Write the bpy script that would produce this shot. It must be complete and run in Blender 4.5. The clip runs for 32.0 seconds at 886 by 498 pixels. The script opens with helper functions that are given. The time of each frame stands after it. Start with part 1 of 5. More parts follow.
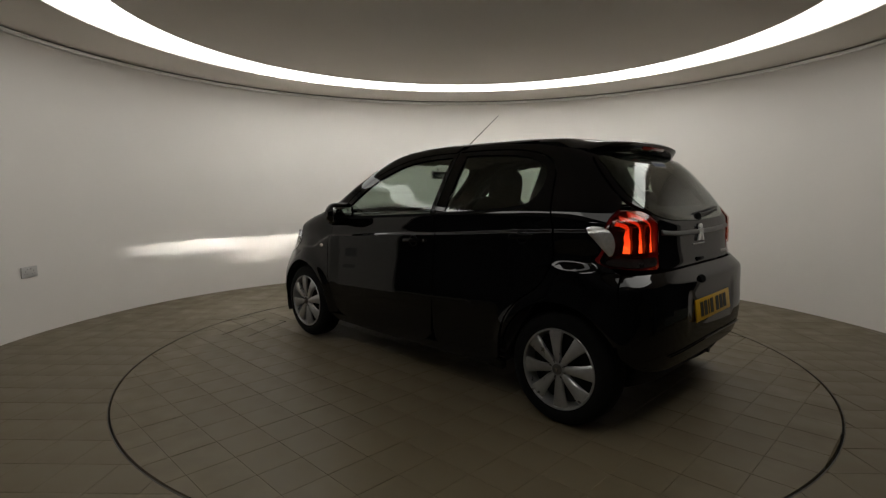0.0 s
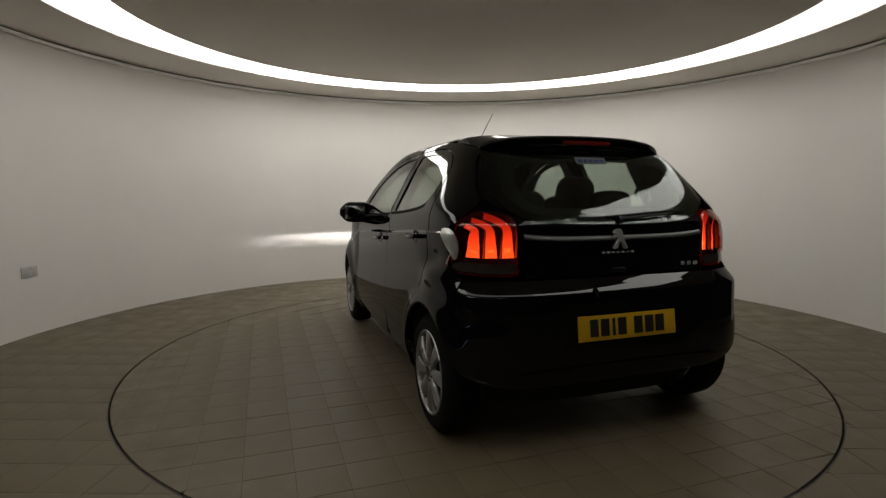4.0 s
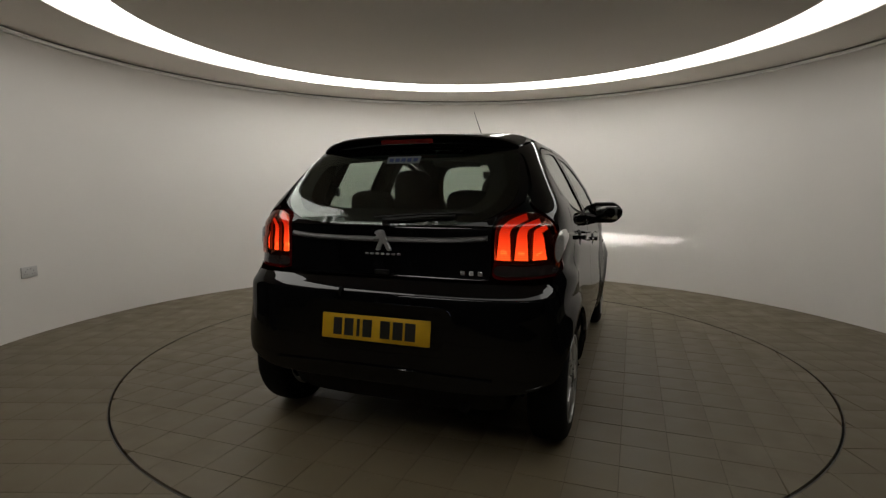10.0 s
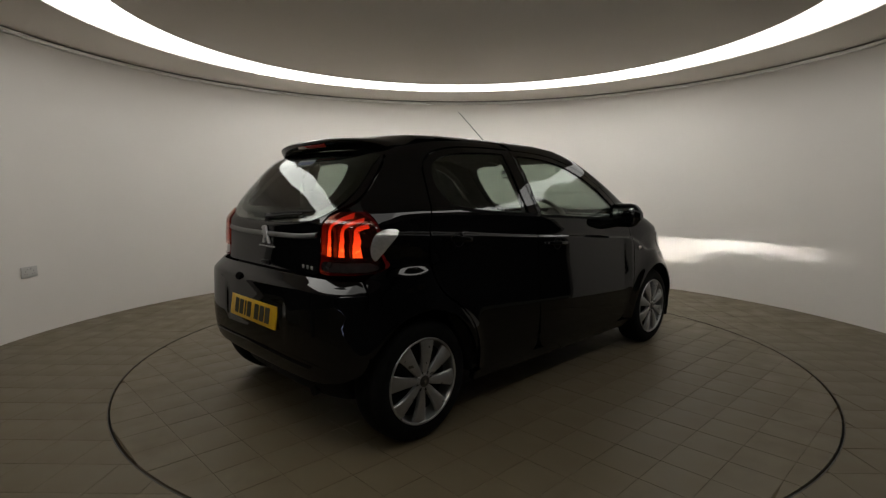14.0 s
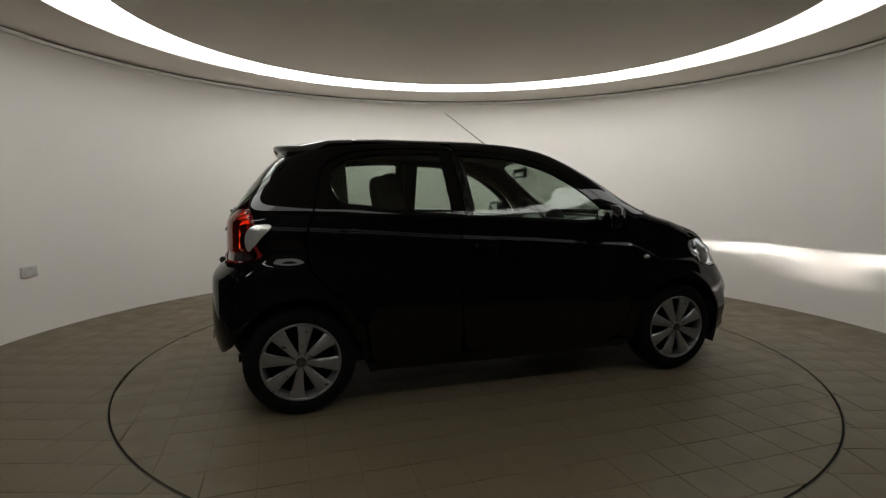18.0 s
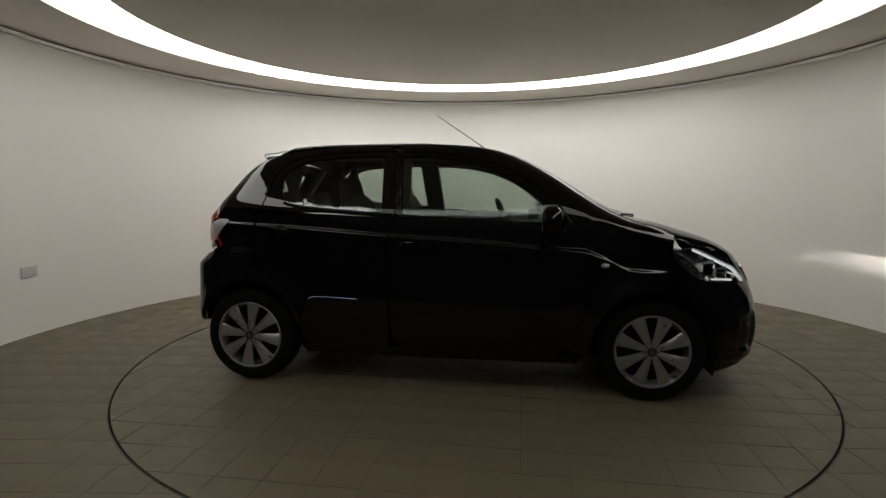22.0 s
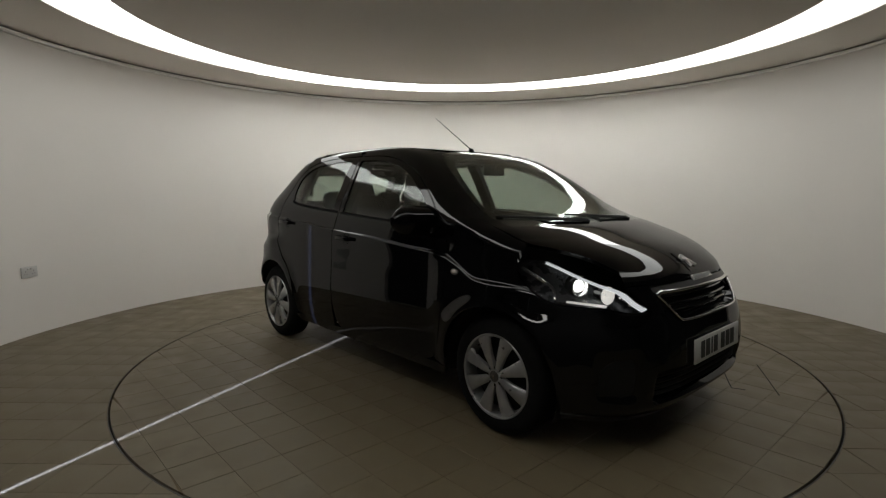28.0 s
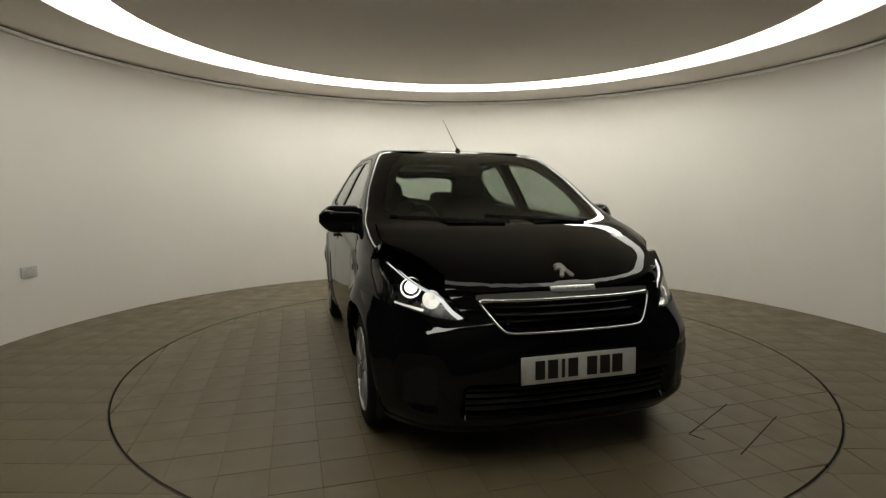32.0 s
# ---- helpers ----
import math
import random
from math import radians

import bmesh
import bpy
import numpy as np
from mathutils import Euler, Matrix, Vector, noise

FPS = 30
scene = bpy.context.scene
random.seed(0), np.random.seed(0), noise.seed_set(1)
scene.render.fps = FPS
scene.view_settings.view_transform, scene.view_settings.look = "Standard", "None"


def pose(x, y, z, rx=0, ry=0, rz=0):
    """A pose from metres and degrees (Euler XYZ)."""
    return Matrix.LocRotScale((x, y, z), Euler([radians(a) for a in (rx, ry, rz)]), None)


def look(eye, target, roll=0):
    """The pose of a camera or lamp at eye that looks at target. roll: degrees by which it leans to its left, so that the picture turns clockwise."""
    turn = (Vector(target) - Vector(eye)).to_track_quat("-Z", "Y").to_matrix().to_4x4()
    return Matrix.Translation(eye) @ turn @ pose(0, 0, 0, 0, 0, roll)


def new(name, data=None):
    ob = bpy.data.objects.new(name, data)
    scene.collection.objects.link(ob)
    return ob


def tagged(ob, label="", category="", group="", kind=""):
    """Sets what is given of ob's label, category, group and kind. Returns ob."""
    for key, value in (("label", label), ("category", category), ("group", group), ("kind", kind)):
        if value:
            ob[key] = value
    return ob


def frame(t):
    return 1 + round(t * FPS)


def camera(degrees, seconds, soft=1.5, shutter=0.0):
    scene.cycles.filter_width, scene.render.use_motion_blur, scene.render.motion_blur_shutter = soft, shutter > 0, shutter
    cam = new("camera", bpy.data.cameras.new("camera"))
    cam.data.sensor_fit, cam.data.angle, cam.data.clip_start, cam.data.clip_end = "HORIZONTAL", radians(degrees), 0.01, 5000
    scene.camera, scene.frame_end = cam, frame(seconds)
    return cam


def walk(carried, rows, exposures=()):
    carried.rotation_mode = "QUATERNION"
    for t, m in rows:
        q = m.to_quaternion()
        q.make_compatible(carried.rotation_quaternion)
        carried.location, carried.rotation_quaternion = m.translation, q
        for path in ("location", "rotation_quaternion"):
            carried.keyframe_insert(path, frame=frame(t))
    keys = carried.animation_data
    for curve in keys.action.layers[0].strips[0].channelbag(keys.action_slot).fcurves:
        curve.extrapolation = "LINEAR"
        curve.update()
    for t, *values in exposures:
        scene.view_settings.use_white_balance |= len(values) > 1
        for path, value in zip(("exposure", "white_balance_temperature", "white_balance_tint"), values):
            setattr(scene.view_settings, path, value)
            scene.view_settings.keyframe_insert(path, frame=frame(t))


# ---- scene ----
# ---- camera ----
cam = camera(80.945, 32.0, soft=1.3)
EYE = (0.0, -3.8155, 1.144)
AIM = (EYE[0] - math.sin(radians(2.515)) * math.cos(radians(6.103)), EYE[1] + math.cos(radians(2.515)) * math.cos(radians(6.103)), EYE[2] - math.sin(radians(6.103)))
walk(cam, [(0.0, look(EYE, AIM)), (32.0, look(EYE, AIM))],
     exposures=[(0.0, -.23, 6450, 10), (14.0, -.21, 6450, 10), (18.0, -.04, 6320, 9), (24.0, .05, 6320, 9), (28.0, -.09, 6300, 8), (29.5, .08, 6550, 6), (31.0, .20, 6720, 4), (32.0, .22, 6720, 4)])

# ---- world and light ----
world = bpy.data.worlds.new("world")
scene.world = world
world.use_nodes = True
sky = world.node_tree.nodes.new("ShaderNodeTexSky")
sky.sky_type, sky.sun_disc, sky.sun_elevation, sky.sun_rotation = "NISHITA", False, radians(24), radians(200)
world.node_tree.links.new(sky.outputs[0], world.node_tree.nodes["Background"].inputs[0])
world.node_tree.nodes["Background"].inputs[1].default_value = 0.08
# added spot outside for daylight; it only enters where the bay's door stands ajar
gap_spot = new("daylight_spot", bpy.data.lights.new("daylight_spot", "SPOT"))
gap_spot.data.energy, gap_spot.data.color, gap_spot.data.shadow_soft_size = 70000.0, (.50, .60, 1.0), .02
gap_spot.data.spot_size, gap_spot.data.spot_blend = radians(40), .3
gap_spot.matrix_world = look((-4.575, -9.60, 3.5), (-2.2, -3.1, .5))
RING_GLOW = 8.2      # the luminous ceiling ring


# ---- materials ----
def mat(name, color, rough=.5, metal=0.0, grain=None, bump=0.0, rough_var=0.0, coat=0.0, spot=None, random_tone=0.0, emit=None, spec=.5):
    """A surface with two scales of variation. grain: (scale, amount); spot: (scale, amount, colour)."""
    m = bpy.data.materials.new(name)
    m.use_nodes = True
    nt = m.node_tree
    b = nt.nodes["Principled BSDF"]
    link = nt.links.new
    b.inputs["Base Color"].default_value = (*color, 1)
    b.inputs["Roughness"].default_value, b.inputs["Metallic"].default_value = rough, metal
    b.inputs["Specular IOR Level"].default_value = spec
    b.inputs["Coat Weight"].default_value, b.inputs["Coat Roughness"].default_value = coat, .03
    if emit:
        b.inputs["Emission Color"].default_value, b.inputs["Emission Strength"].default_value = (*emit[0], 1), emit[1]
    co = nt.nodes.new("ShaderNodeTexCoord").outputs["Object"]
    col = None

    def noise_at(scale, detail=4):
        n = nt.nodes.new("ShaderNodeTexNoise")
        n.inputs["Scale"].default_value, n.inputs["Detail"].default_value = scale, detail
        link(co, n.inputs["Vector"])
        return n.outputs["Fac"]

    def mix(kind, fac, a, c):
        n = nt.nodes.new("ShaderNodeMix")
        n.data_type, n.blend_type = "RGBA", kind
        for i, v in ((0, fac), (6, a), (7, c)):
            if isinstance(v, (int, float)):
                n.inputs[i].default_value = v
            elif isinstance(v, tuple):
                n.inputs[i].default_value = (*v, 1)
            else:
                link(v, n.inputs[i])
        return n.outputs[2]

    def ramp(src, lo, hi, a, c):
        n = nt.nodes.new("ShaderNodeMapRange")
        for i, v in ((1, lo), (2, hi), (3, a), (4, c)):
            n.inputs[i].default_value = v
        link(src, n.inputs[0])
        return n.outputs[0]

    if grain:
        col = mix("MIX", ramp(noise_at(grain[0]), .3, .7, 0, 1), tuple(c * (1 - grain[1]) for c in color), tuple(min(1, c * (1 + grain[1])) for c in color))
    if spot:
        col = mix("MIX", ramp(noise_at(spot[0], 6), .52, .72, 0, spot[1]), col if col else color, spot[2])
    if random_tone:
        info = nt.nodes.new("ShaderNodeObjectInfo")
        v = ramp(info.outputs["Random"], 0, 1, 1 - random_tone, 1 + random_tone)
        hsv = nt.nodes.new("ShaderNodeHueSaturation")
        link(v, hsv.inputs["Value"])
        if col:
            link(col, hsv.inputs["Color"])
        else:
            hsv.inputs["Color"].default_value = (*color, 1)
        col = hsv.outputs[0]
    if col:
        link(col, b.inputs["Base Color"])
    if rough_var:
        link(ramp(noise_at((grain[0] if grain else 8) * .6), .3, .7, rough - rough_var, rough + rough_var), b.inputs["Roughness"])
    if bump:
        n = nt.nodes.new("ShaderNodeBump")
        n.inputs["Strength"].default_value, n.inputs["Distance"].default_value = bump, .002
        link(noise_at((grain[0] if grain else 40) * 6), n.inputs["Height"])
        link(n.outputs[0], b.inputs["Normal"])
    return m


def glass_mat(name, tint, rough=.0, gloss=.055):
    """Thin glass: mostly clear, tinted, with a true reflection."""
    m = bpy.data.materials.new(name)
    m.use_nodes = True
    nt = m.node_tree
    nt.nodes.remove(nt.nodes["Principled BSDF"])
    t, g, f, x, pw, mr = (nt.nodes.new("ShaderNode" + k) for k in ("BsdfTransparent", "BsdfGlossy", "LayerWeight", "MixShader", "Math", "MapRange"))
    t.inputs[0].default_value = (*tint, 1)
    g.inputs["Roughness"].default_value = rough
    f.inputs["Blend"].default_value = .5
    pw.operation = "POWER"
    pw.inputs[1].default_value = 5.0
    mr.inputs[3].default_value, mr.inputs[4].default_value = gloss, 1.0
    link = nt.links.new
    link(f.outputs["Facing"], pw.inputs[0]), link(pw.outputs[0], mr.inputs[0])
    link(mr.outputs[0], x.inputs[0]), link(t.outputs[0], x.inputs[1]), link(g.outputs[0], x.inputs[2])
    link(x.outputs[0], nt.nodes["Material Output"].inputs[0])
    return m


def glow(name, color, strength):
    m = bpy.data.materials.new(name)
    m.use_nodes = True
    nt = m.node_tree
    nt.nodes.remove(nt.nodes["Principled BSDF"])
    e = nt.nodes.new("ShaderNodeEmission")
    e.inputs[0].default_value, e.inputs[1].default_value = (*color, 1), strength
    nt.links.new(e.outputs[0], nt.nodes["Material Output"].inputs[0])
    return m


def lamp_bar(name, low, high):
    """A lit lamp bar: brightest and most orange at its foot, where the bulb sits, with fine moulded ribs."""
    m = mat(name, (.4, .02, .01), .3)
    nt = m.node_tree
    link = nt.links.new
    b = nt.nodes["Principled BSDF"]
    co, xyz, mr, wave, mul, cr = (nt.nodes.new("ShaderNode" + k) for k in ("TexCoord", "SeparateXYZ", "MapRange", "TexWave", "Math", "ValToRGB"))
    link(co.outputs["Object"], xyz.inputs[0]), link(xyz.outputs[2], mr.inputs[0])
    for i, v in ((1, .885), (2, 1.03), (3, low), (4, high)):
        mr.inputs[i].default_value = v
    wave.bands_direction = "Z"
    wave.inputs["Scale"].default_value, wave.inputs["Distortion"].default_value = 38.0, .6
    link(co.outputs["Object"], wave.inputs["Vector"])
    rib = nt.nodes.new("ShaderNodeMapRange")
    rib.inputs[3].default_value, rib.inputs[4].default_value = .62, 1.15
    link(wave.outputs["Fac"], rib.inputs[0])
    mul.operation = "MULTIPLY"
    link(mr.outputs[0], mul.inputs[0]), link(rib.outputs[0], mul.inputs[1]), link(mul.outputs[0], b.inputs["Emission Strength"])
    tone = nt.nodes.new("ShaderNodeMapRange")
    tone.inputs[1].default_value, tone.inputs[2].default_value = .87, 1.04
    link(xyz.outputs[2], tone.inputs[0]), link(tone.outputs[0], cr.inputs[0])
    cr.color_ramp.elements[0].color, cr.color_ramp.elements[1].color = (1.0, .19, .04, 1), (1.0, .055, .02, 1)
    link(cr.outputs[0], b.inputs["Emission Color"])
    return m


M_WALL = mat("white_wall_paint", (.735, .700, .663), .75, grain=(1.2, .02), bump=.06, spot=(3.0, .05, (.66, .62, .57)))
M_DARKWALL = mat("dark_grey_paint", (.022, .021, .020), .85, grain=(3, .1), bump=.05)
M_GREYWALL = mat("charcoal_grey_paint", (.035, .034, .033), .8, grain=(3, .1), bump=.05)
M_CEIL = mat("ceiling_paint", (.86, .812, .753), .8, grain=(.8, .03), bump=.05)
M_RING = glow("luminous_ceiling_ring", (1.0, .985, .925), RING_GLOW)
# ring sectors weakened by hand to match floor, walls and reflections
M_RINGDIM = glow("dimmed_ceiling_ring", (1.0, .97, .90), RING_GLOW * .21)
M_RINGLOW = glow("faint_ceiling_ring", (1.0, .97, .90), RING_GLOW * .50)
M_BAYLIGHT = glow("added_bay_strip_glow", (1.0, .96, .89), 10.0)
M_RINGSIDE = glow("side_ceiling_ring", (1.0, .985, .925), RING_GLOW * .42)
M_RINGRIGHT = glow("right_ceiling_ring", (1.0, .985, .925), RING_GLOW * .36)
M_RINGLAST = glow("fainter_ceiling_ring", (1.0, .97, .90), RING_GLOW * .45)
M_TRIM = mat("cornice_gloss_paint", (.90, .89, .87), .14, grain=(6, .03), coat=1.0)
M_GAP = mat("dark_gap_colour", (.22, .21, .20), .8)
M_TILE = mat("brown_floor_tile", (.116, .094, .058), .45, spec=.25, grain=(9, .08), bump=.10, rough_var=.10, spot=(2.2, .35, (.098, .078, .049)), random_tone=.03)
M_GROUT = mat("dark_grout", (.090, .072, .044), .9, grain=(20, .3), spec=.1)
M_ASPHALT = mat("dark_asphalt", (.025, .025, .026), .95, grain=(60, .3), bump=.3, spec=.1)
M_RUBBER = mat("black_rubber", (.005, .005, .005), .8, grain=(30, .3), spec=.1)
M_STEEL = mat("brushed_steel", (.45, .45, .45), .35, 1.0, grain=(25, .15), rough_var=.1)
M_PLASTIC = mat("white_plastic", (.47, .46, .45), .3, grain=(10, .03))
M_GREYPL = mat("grey_plastic", (.25, .25, .25), .4, grain=(10, .05))
M_PAINT = mat("gloss_black_paint", (.003, .003, .0035), .3, coat=.7, grain=(300, .2), spec=0.0)
M_TEXT = mat("satin_black_plastic", (.009, .009, .009), .45, spec=.25, grain=(60, .2), bump=.15)
M_GLOSSBLK = mat("piano_black", (.006, .006, .006), .08, coat=.5)
M_BEZEL = mat("dark_chrome_bezel", (.06, .06, .063), .28, .6, grain=(40, .1), rough_var=.05)
M_CHROME = mat("chrome", (.78, .78, .78), .07, 1.0, rough_var=.02)
M_ALU = mat("silver_wheel_paint", (.36, .36, .355), .32, .7, grain=(30, .08), rough_var=.06)
M_ALUDARK = mat("dark_brake_metal", (.10, .095, .09), .5, .8, grain=(30, .3))
M_TYRE = mat("tyre_rubber", (.005, .005, .005), .8, grain=(50, .3), bump=.3, spec=.12)
M_UNDER = mat("underbody_black", (.006, .006, .006), .9, grain=(15, .4))
M_TRIMIN = mat("dark_interior_plastic", (.014, .014, .014), .6, grain=(40, .2), bump=.2)
M_SEAT = mat("charcoal_seat_cloth", (.022, .022, .023), .9, grain=(160, .35), bump=.4, spot=(30, .2, (.03, .03, .03)))
M_CREAM = mat("grey_headlining", (.10, .098, .093), .9, grain=(80, .1))
M_GLASS = glass_mat("tinted_window_glass", (.79, .835, .80))
M_LENS = glass_mat("clear_lamp_lens", (.93, .935, .935), gloss=.012)
M_TAILLENS = glass_mat("red_lamp_glass", (.94, .58, .48))
M_REDLENS = mat("red_lamp_lens", (.022, .002, .002), .12, coat=.6, grain=(60, .2))
# red side glass; its faint emission stands in for light scattered inside
M_REDWALL = mat("red_lamp_side_glow", (.09, .005, .005), .12, coat=.6, grain=(60, .2), emit=((1.0, .03, .035), .014))
M_CLEARGREY = mat("clear_grey_lamp_foot", (.032, .027, .027), .2, coat=.5, grain=(40, .2))
M_GARNISH = mat("satin_grey_metal", (.085, .083, .08), .35, .4, grain=(40, .08), rough_var=.05)
M_PLATEMETAL = mat("bright_name_plate", (.75, .745, .73), .25, .6, grain=(60, .1))
# glow put into the chrome: the burners' light doesn't strike these parts
M_SELFLIT = mat("self_lit_lamp_metal", (.5, .48, .45), .3, .3, emit=((1.0, .95, .88), .5))
M_REDGLOW = lamp_bar("lit_red_lamp_bar", 2.6, .35)
M_REDHOT = lamp_bar("bright_red_lamp_core", 4.6, 2.4)
M_DRLOFF = mat("white_lamp_strip", (.60, .60, .59), .3, emit=((1.0, 1.0, 1.0), .62))
M_PROJ = mat("lit_projector_lens", (.8, .8, .8), .1, emit=((1.0, .97, .90), 2.0))
M_REFLECT = mat("lamp_reflector", (.8, .8, .8), .16, 1.0, rough_var=.05)
M_BEAMHOT = glow("headlamp_hot_burner", (1.0, .93, .86), 15000000.0)
M_BEAMHOT.cycles.emission_sampling = "FRONT_BACK"
M_BEAM = glow("headlamp_burner", (1.0, .91, .80), 1300000.0)
M_BEAM.cycles.emission_sampling = "FRONT_BACK"
M_YELLOW = mat("yellow_plate", (.60, .355, .012), .4, grain=(30, .05))
M_WHITEPL = mat("white_plate", (.55, .55, .53), .4, grain=(30, .05))
M_INK = mat("black_ink", (.01, .01, .01), .5)
M_MIRROR = mat("mirror_glass", (.85, .87, .87), .01, 1.0)
M_ORANGE = mat("clear_orange_lens", (.55, .50, .45), .15, .4)
M_BLUE = mat("blue_sticker", (.03, .05, .14), .5)
M_REDDULL = mat("dull_red_lens", (.20, .012, .010), .15, coat=.5)
M_PALE = mat("pale_sticker", (.15, .165, .18), .5)


# ---- building helpers ----
def mesh_of(name, verts, faces, material, smooth=True):
    me = bpy.data.meshes.new(name)
    me.from_pydata([tuple(map(float, v)) for v in verts], [], [tuple(map(int, f)) for f in faces])
    me.materials.append(material)
    me.update()
    if smooth:
        me.polygons.foreach_set("use_smooth", [True] * len(me.polygons))
        me.set_sharp_from_angle(angle=radians(38))
    return me


def hung(ob, parent, label=""):
    ob.parent = parent
    if label:
        ob["label"] = label
    return ob


def part(name, bm, material, parent, label="", smooth=True):
    """One bmesh as one mesh object under a thing or a part."""
    me = bpy.data.meshes.new(name)
    bmesh.ops.recalc_face_normals(bm, faces=bm.faces)
    bm.to_mesh(me)
    bm.free()
    me.materials.append(material)
    if smooth:
        me.polygons.foreach_set("use_smooth", [True] * len(me.polygons))
        me.set_sharp_from_angle(angle=radians(38))
    ob = new(name, me)
    return hung(ob, parent, label) if parent else ob


def piece(name, verts, faces, material, parent, label="", smooth=True):
    ob = new(name, mesh_of(name, verts, faces, material, smooth))
    return hung(ob, parent, label) if parent else ob


def soften(ob, normals, count):
    """Shades the first faces by the true surface's normals, the rest flat."""
    me = ob.data
    pn = np.zeros(len(me.polygons) * 3)
    me.polygons.foreach_get("normal", pn)
    pn = pn.reshape(-1, 3)
    vi, total = np.zeros(len(me.loops), int), np.zeros(len(me.polygons), int)
    me.loops.foreach_get("vertex_index", vi)
    me.polygons.foreach_get("loop_total", total)
    owner = np.repeat(np.arange(len(total)), total)
    out = pn[owner]
    top = owner < count
    N = normals[vi[top]]
    dot = np.sum(N * pn[owner[top]], 1)
    N = N * np.sign(dot)[:, None]
    out[top] = np.where((np.abs(dot) > .02)[:, None], N, pn[owner[top]])
    me.normals_split_custom_set([tuple(q) for q in out])


def box(size, at=(0, 0, 0), bevel=.0, turn=None, segs=2):
    bm = bmesh.new()
    bmesh.ops.create_cube(bm, size=1, matrix=Matrix.Diagonal((*size, 1)))
    if bevel:
        bmesh.ops.bevel(bm, geom=bm.edges[:], offset=bevel, segments=segs, profile=.5, affect="EDGES")
    bmesh.ops.transform(bm, matrix=Matrix.Translation(at) @ (turn or Matrix()), verts=bm.verts)
    return bm


def joined(*bms):
    me = bpy.data.meshes.new("tmp")
    out = bmesh.new()
    for b in bms:
        b.to_mesh(me)
        b.free()
        out.from_mesh(me)
    bpy.data.meshes.remove(me)
    return out


def lathe(profile, n=48, axis="y"):
    """Turn (radius, along) pairs about an axis."""
    verts, faces = [], []
    k = len(profile)
    for i in range(n):
        a = 2 * math.pi * i / n
        for r, h in profile:
            verts.append((r * math.cos(a), h, r * math.sin(a)) if axis == "y" else (r * math.cos(a), r * math.sin(a), h))
    for i in range(n):
        for j in range(k - 1):
            a, b = i * k + j, ((i + 1) % n) * k + j
            faces.append((a, b, b + 1, a + 1))
    bm = bmesh.new()
    vs = [bm.verts.new(v) for v in verts]
    for f in faces:
        bm.faces.new([vs[i] for i in f])
    bmesh.ops.remove_doubles(bm, verts=bm.verts, dist=1e-5)
    bmesh.ops.recalc_face_normals(bm, faces=bm.faces)
    return bm


def tube(points, radius, n=8, taper=None):
    pts = [Vector(p) for p in points]
    bm = bmesh.new()
    rings = []
    for i, p in enumerate(pts):
        d = (pts[min(i + 1, len(pts) - 1)] - pts[max(i - 1, 0)]).normalized()
        u = d.cross(Vector((0, 0, 1)) if abs(d.z) < .9 else Vector((1, 0, 0))).normalized()
        v = d.cross(u)
        r = radius if taper is None else radius + (taper - radius) * i / (len(pts) - 1)
        rings.append([bm.verts.new(p + r * (math.cos(2 * math.pi * k / n) * u + math.sin(2 * math.pi * k / n) * v)) for k in range(n)])
    for a, b in zip(rings, rings[1:]):
        for k in range(n):
            bm.faces.new((a[k], a[(k + 1) % n], b[(k + 1) % n], b[k]))
    bm.faces.new(rings[0][::-1]), bm.faces.new(rings[-1])
    return bm


def smooth_line(pts, per=8, closed=False):
    """A Catmull-Rom line through the points."""
    P = [np.array(p, float) for p in pts]
    n = len(P)
    out = []
    for i in range(n if closed else n - 1):
        a, b, c, d = (P[(i + k) % n] if closed else P[min(max(i + k, 0), n - 1)] for k in (-1, 0, 1, 2))
        for t in np.arange(per) / per:
            out.append(.5 * (2 * b + (c - a) * t + (2 * a - 5 * b + 4 * c - d) * t * t + (3 * b - a - 3 * c + d) * t ** 3))
    if not closed:
        out.append(P[-1])
    return np.array(out)


def dense(pts, step=.02):
    """A closed outline with straight sides, cut into short steps."""
    P = np.array(pts, float)
    out = []
    for a, b in zip(P, np.roll(P, -1, 0)):
        n = max(1, int(np.linalg.norm(b - a) / step))
        out += [a + (b - a) * k / n for k in range(n)]
    return np.array(out)


def within_outline(P, poly):
    x, y = P[:, 0:1], P[:, 1:2]
    a, b = poly, np.roll(poly, -1, 0)
    cross = (a[None, :, 1] > y) != (b[None, :, 1] > y)
    with np.errstate(divide="ignore", invalid="ignore"):
        at = a[None, :, 0] + (y - a[None, :, 1]) * (b - a)[None, :, 0] / (b - a)[None, :, 1]
    return (np.sum(cross & (x < at), 1) % 2) == 1


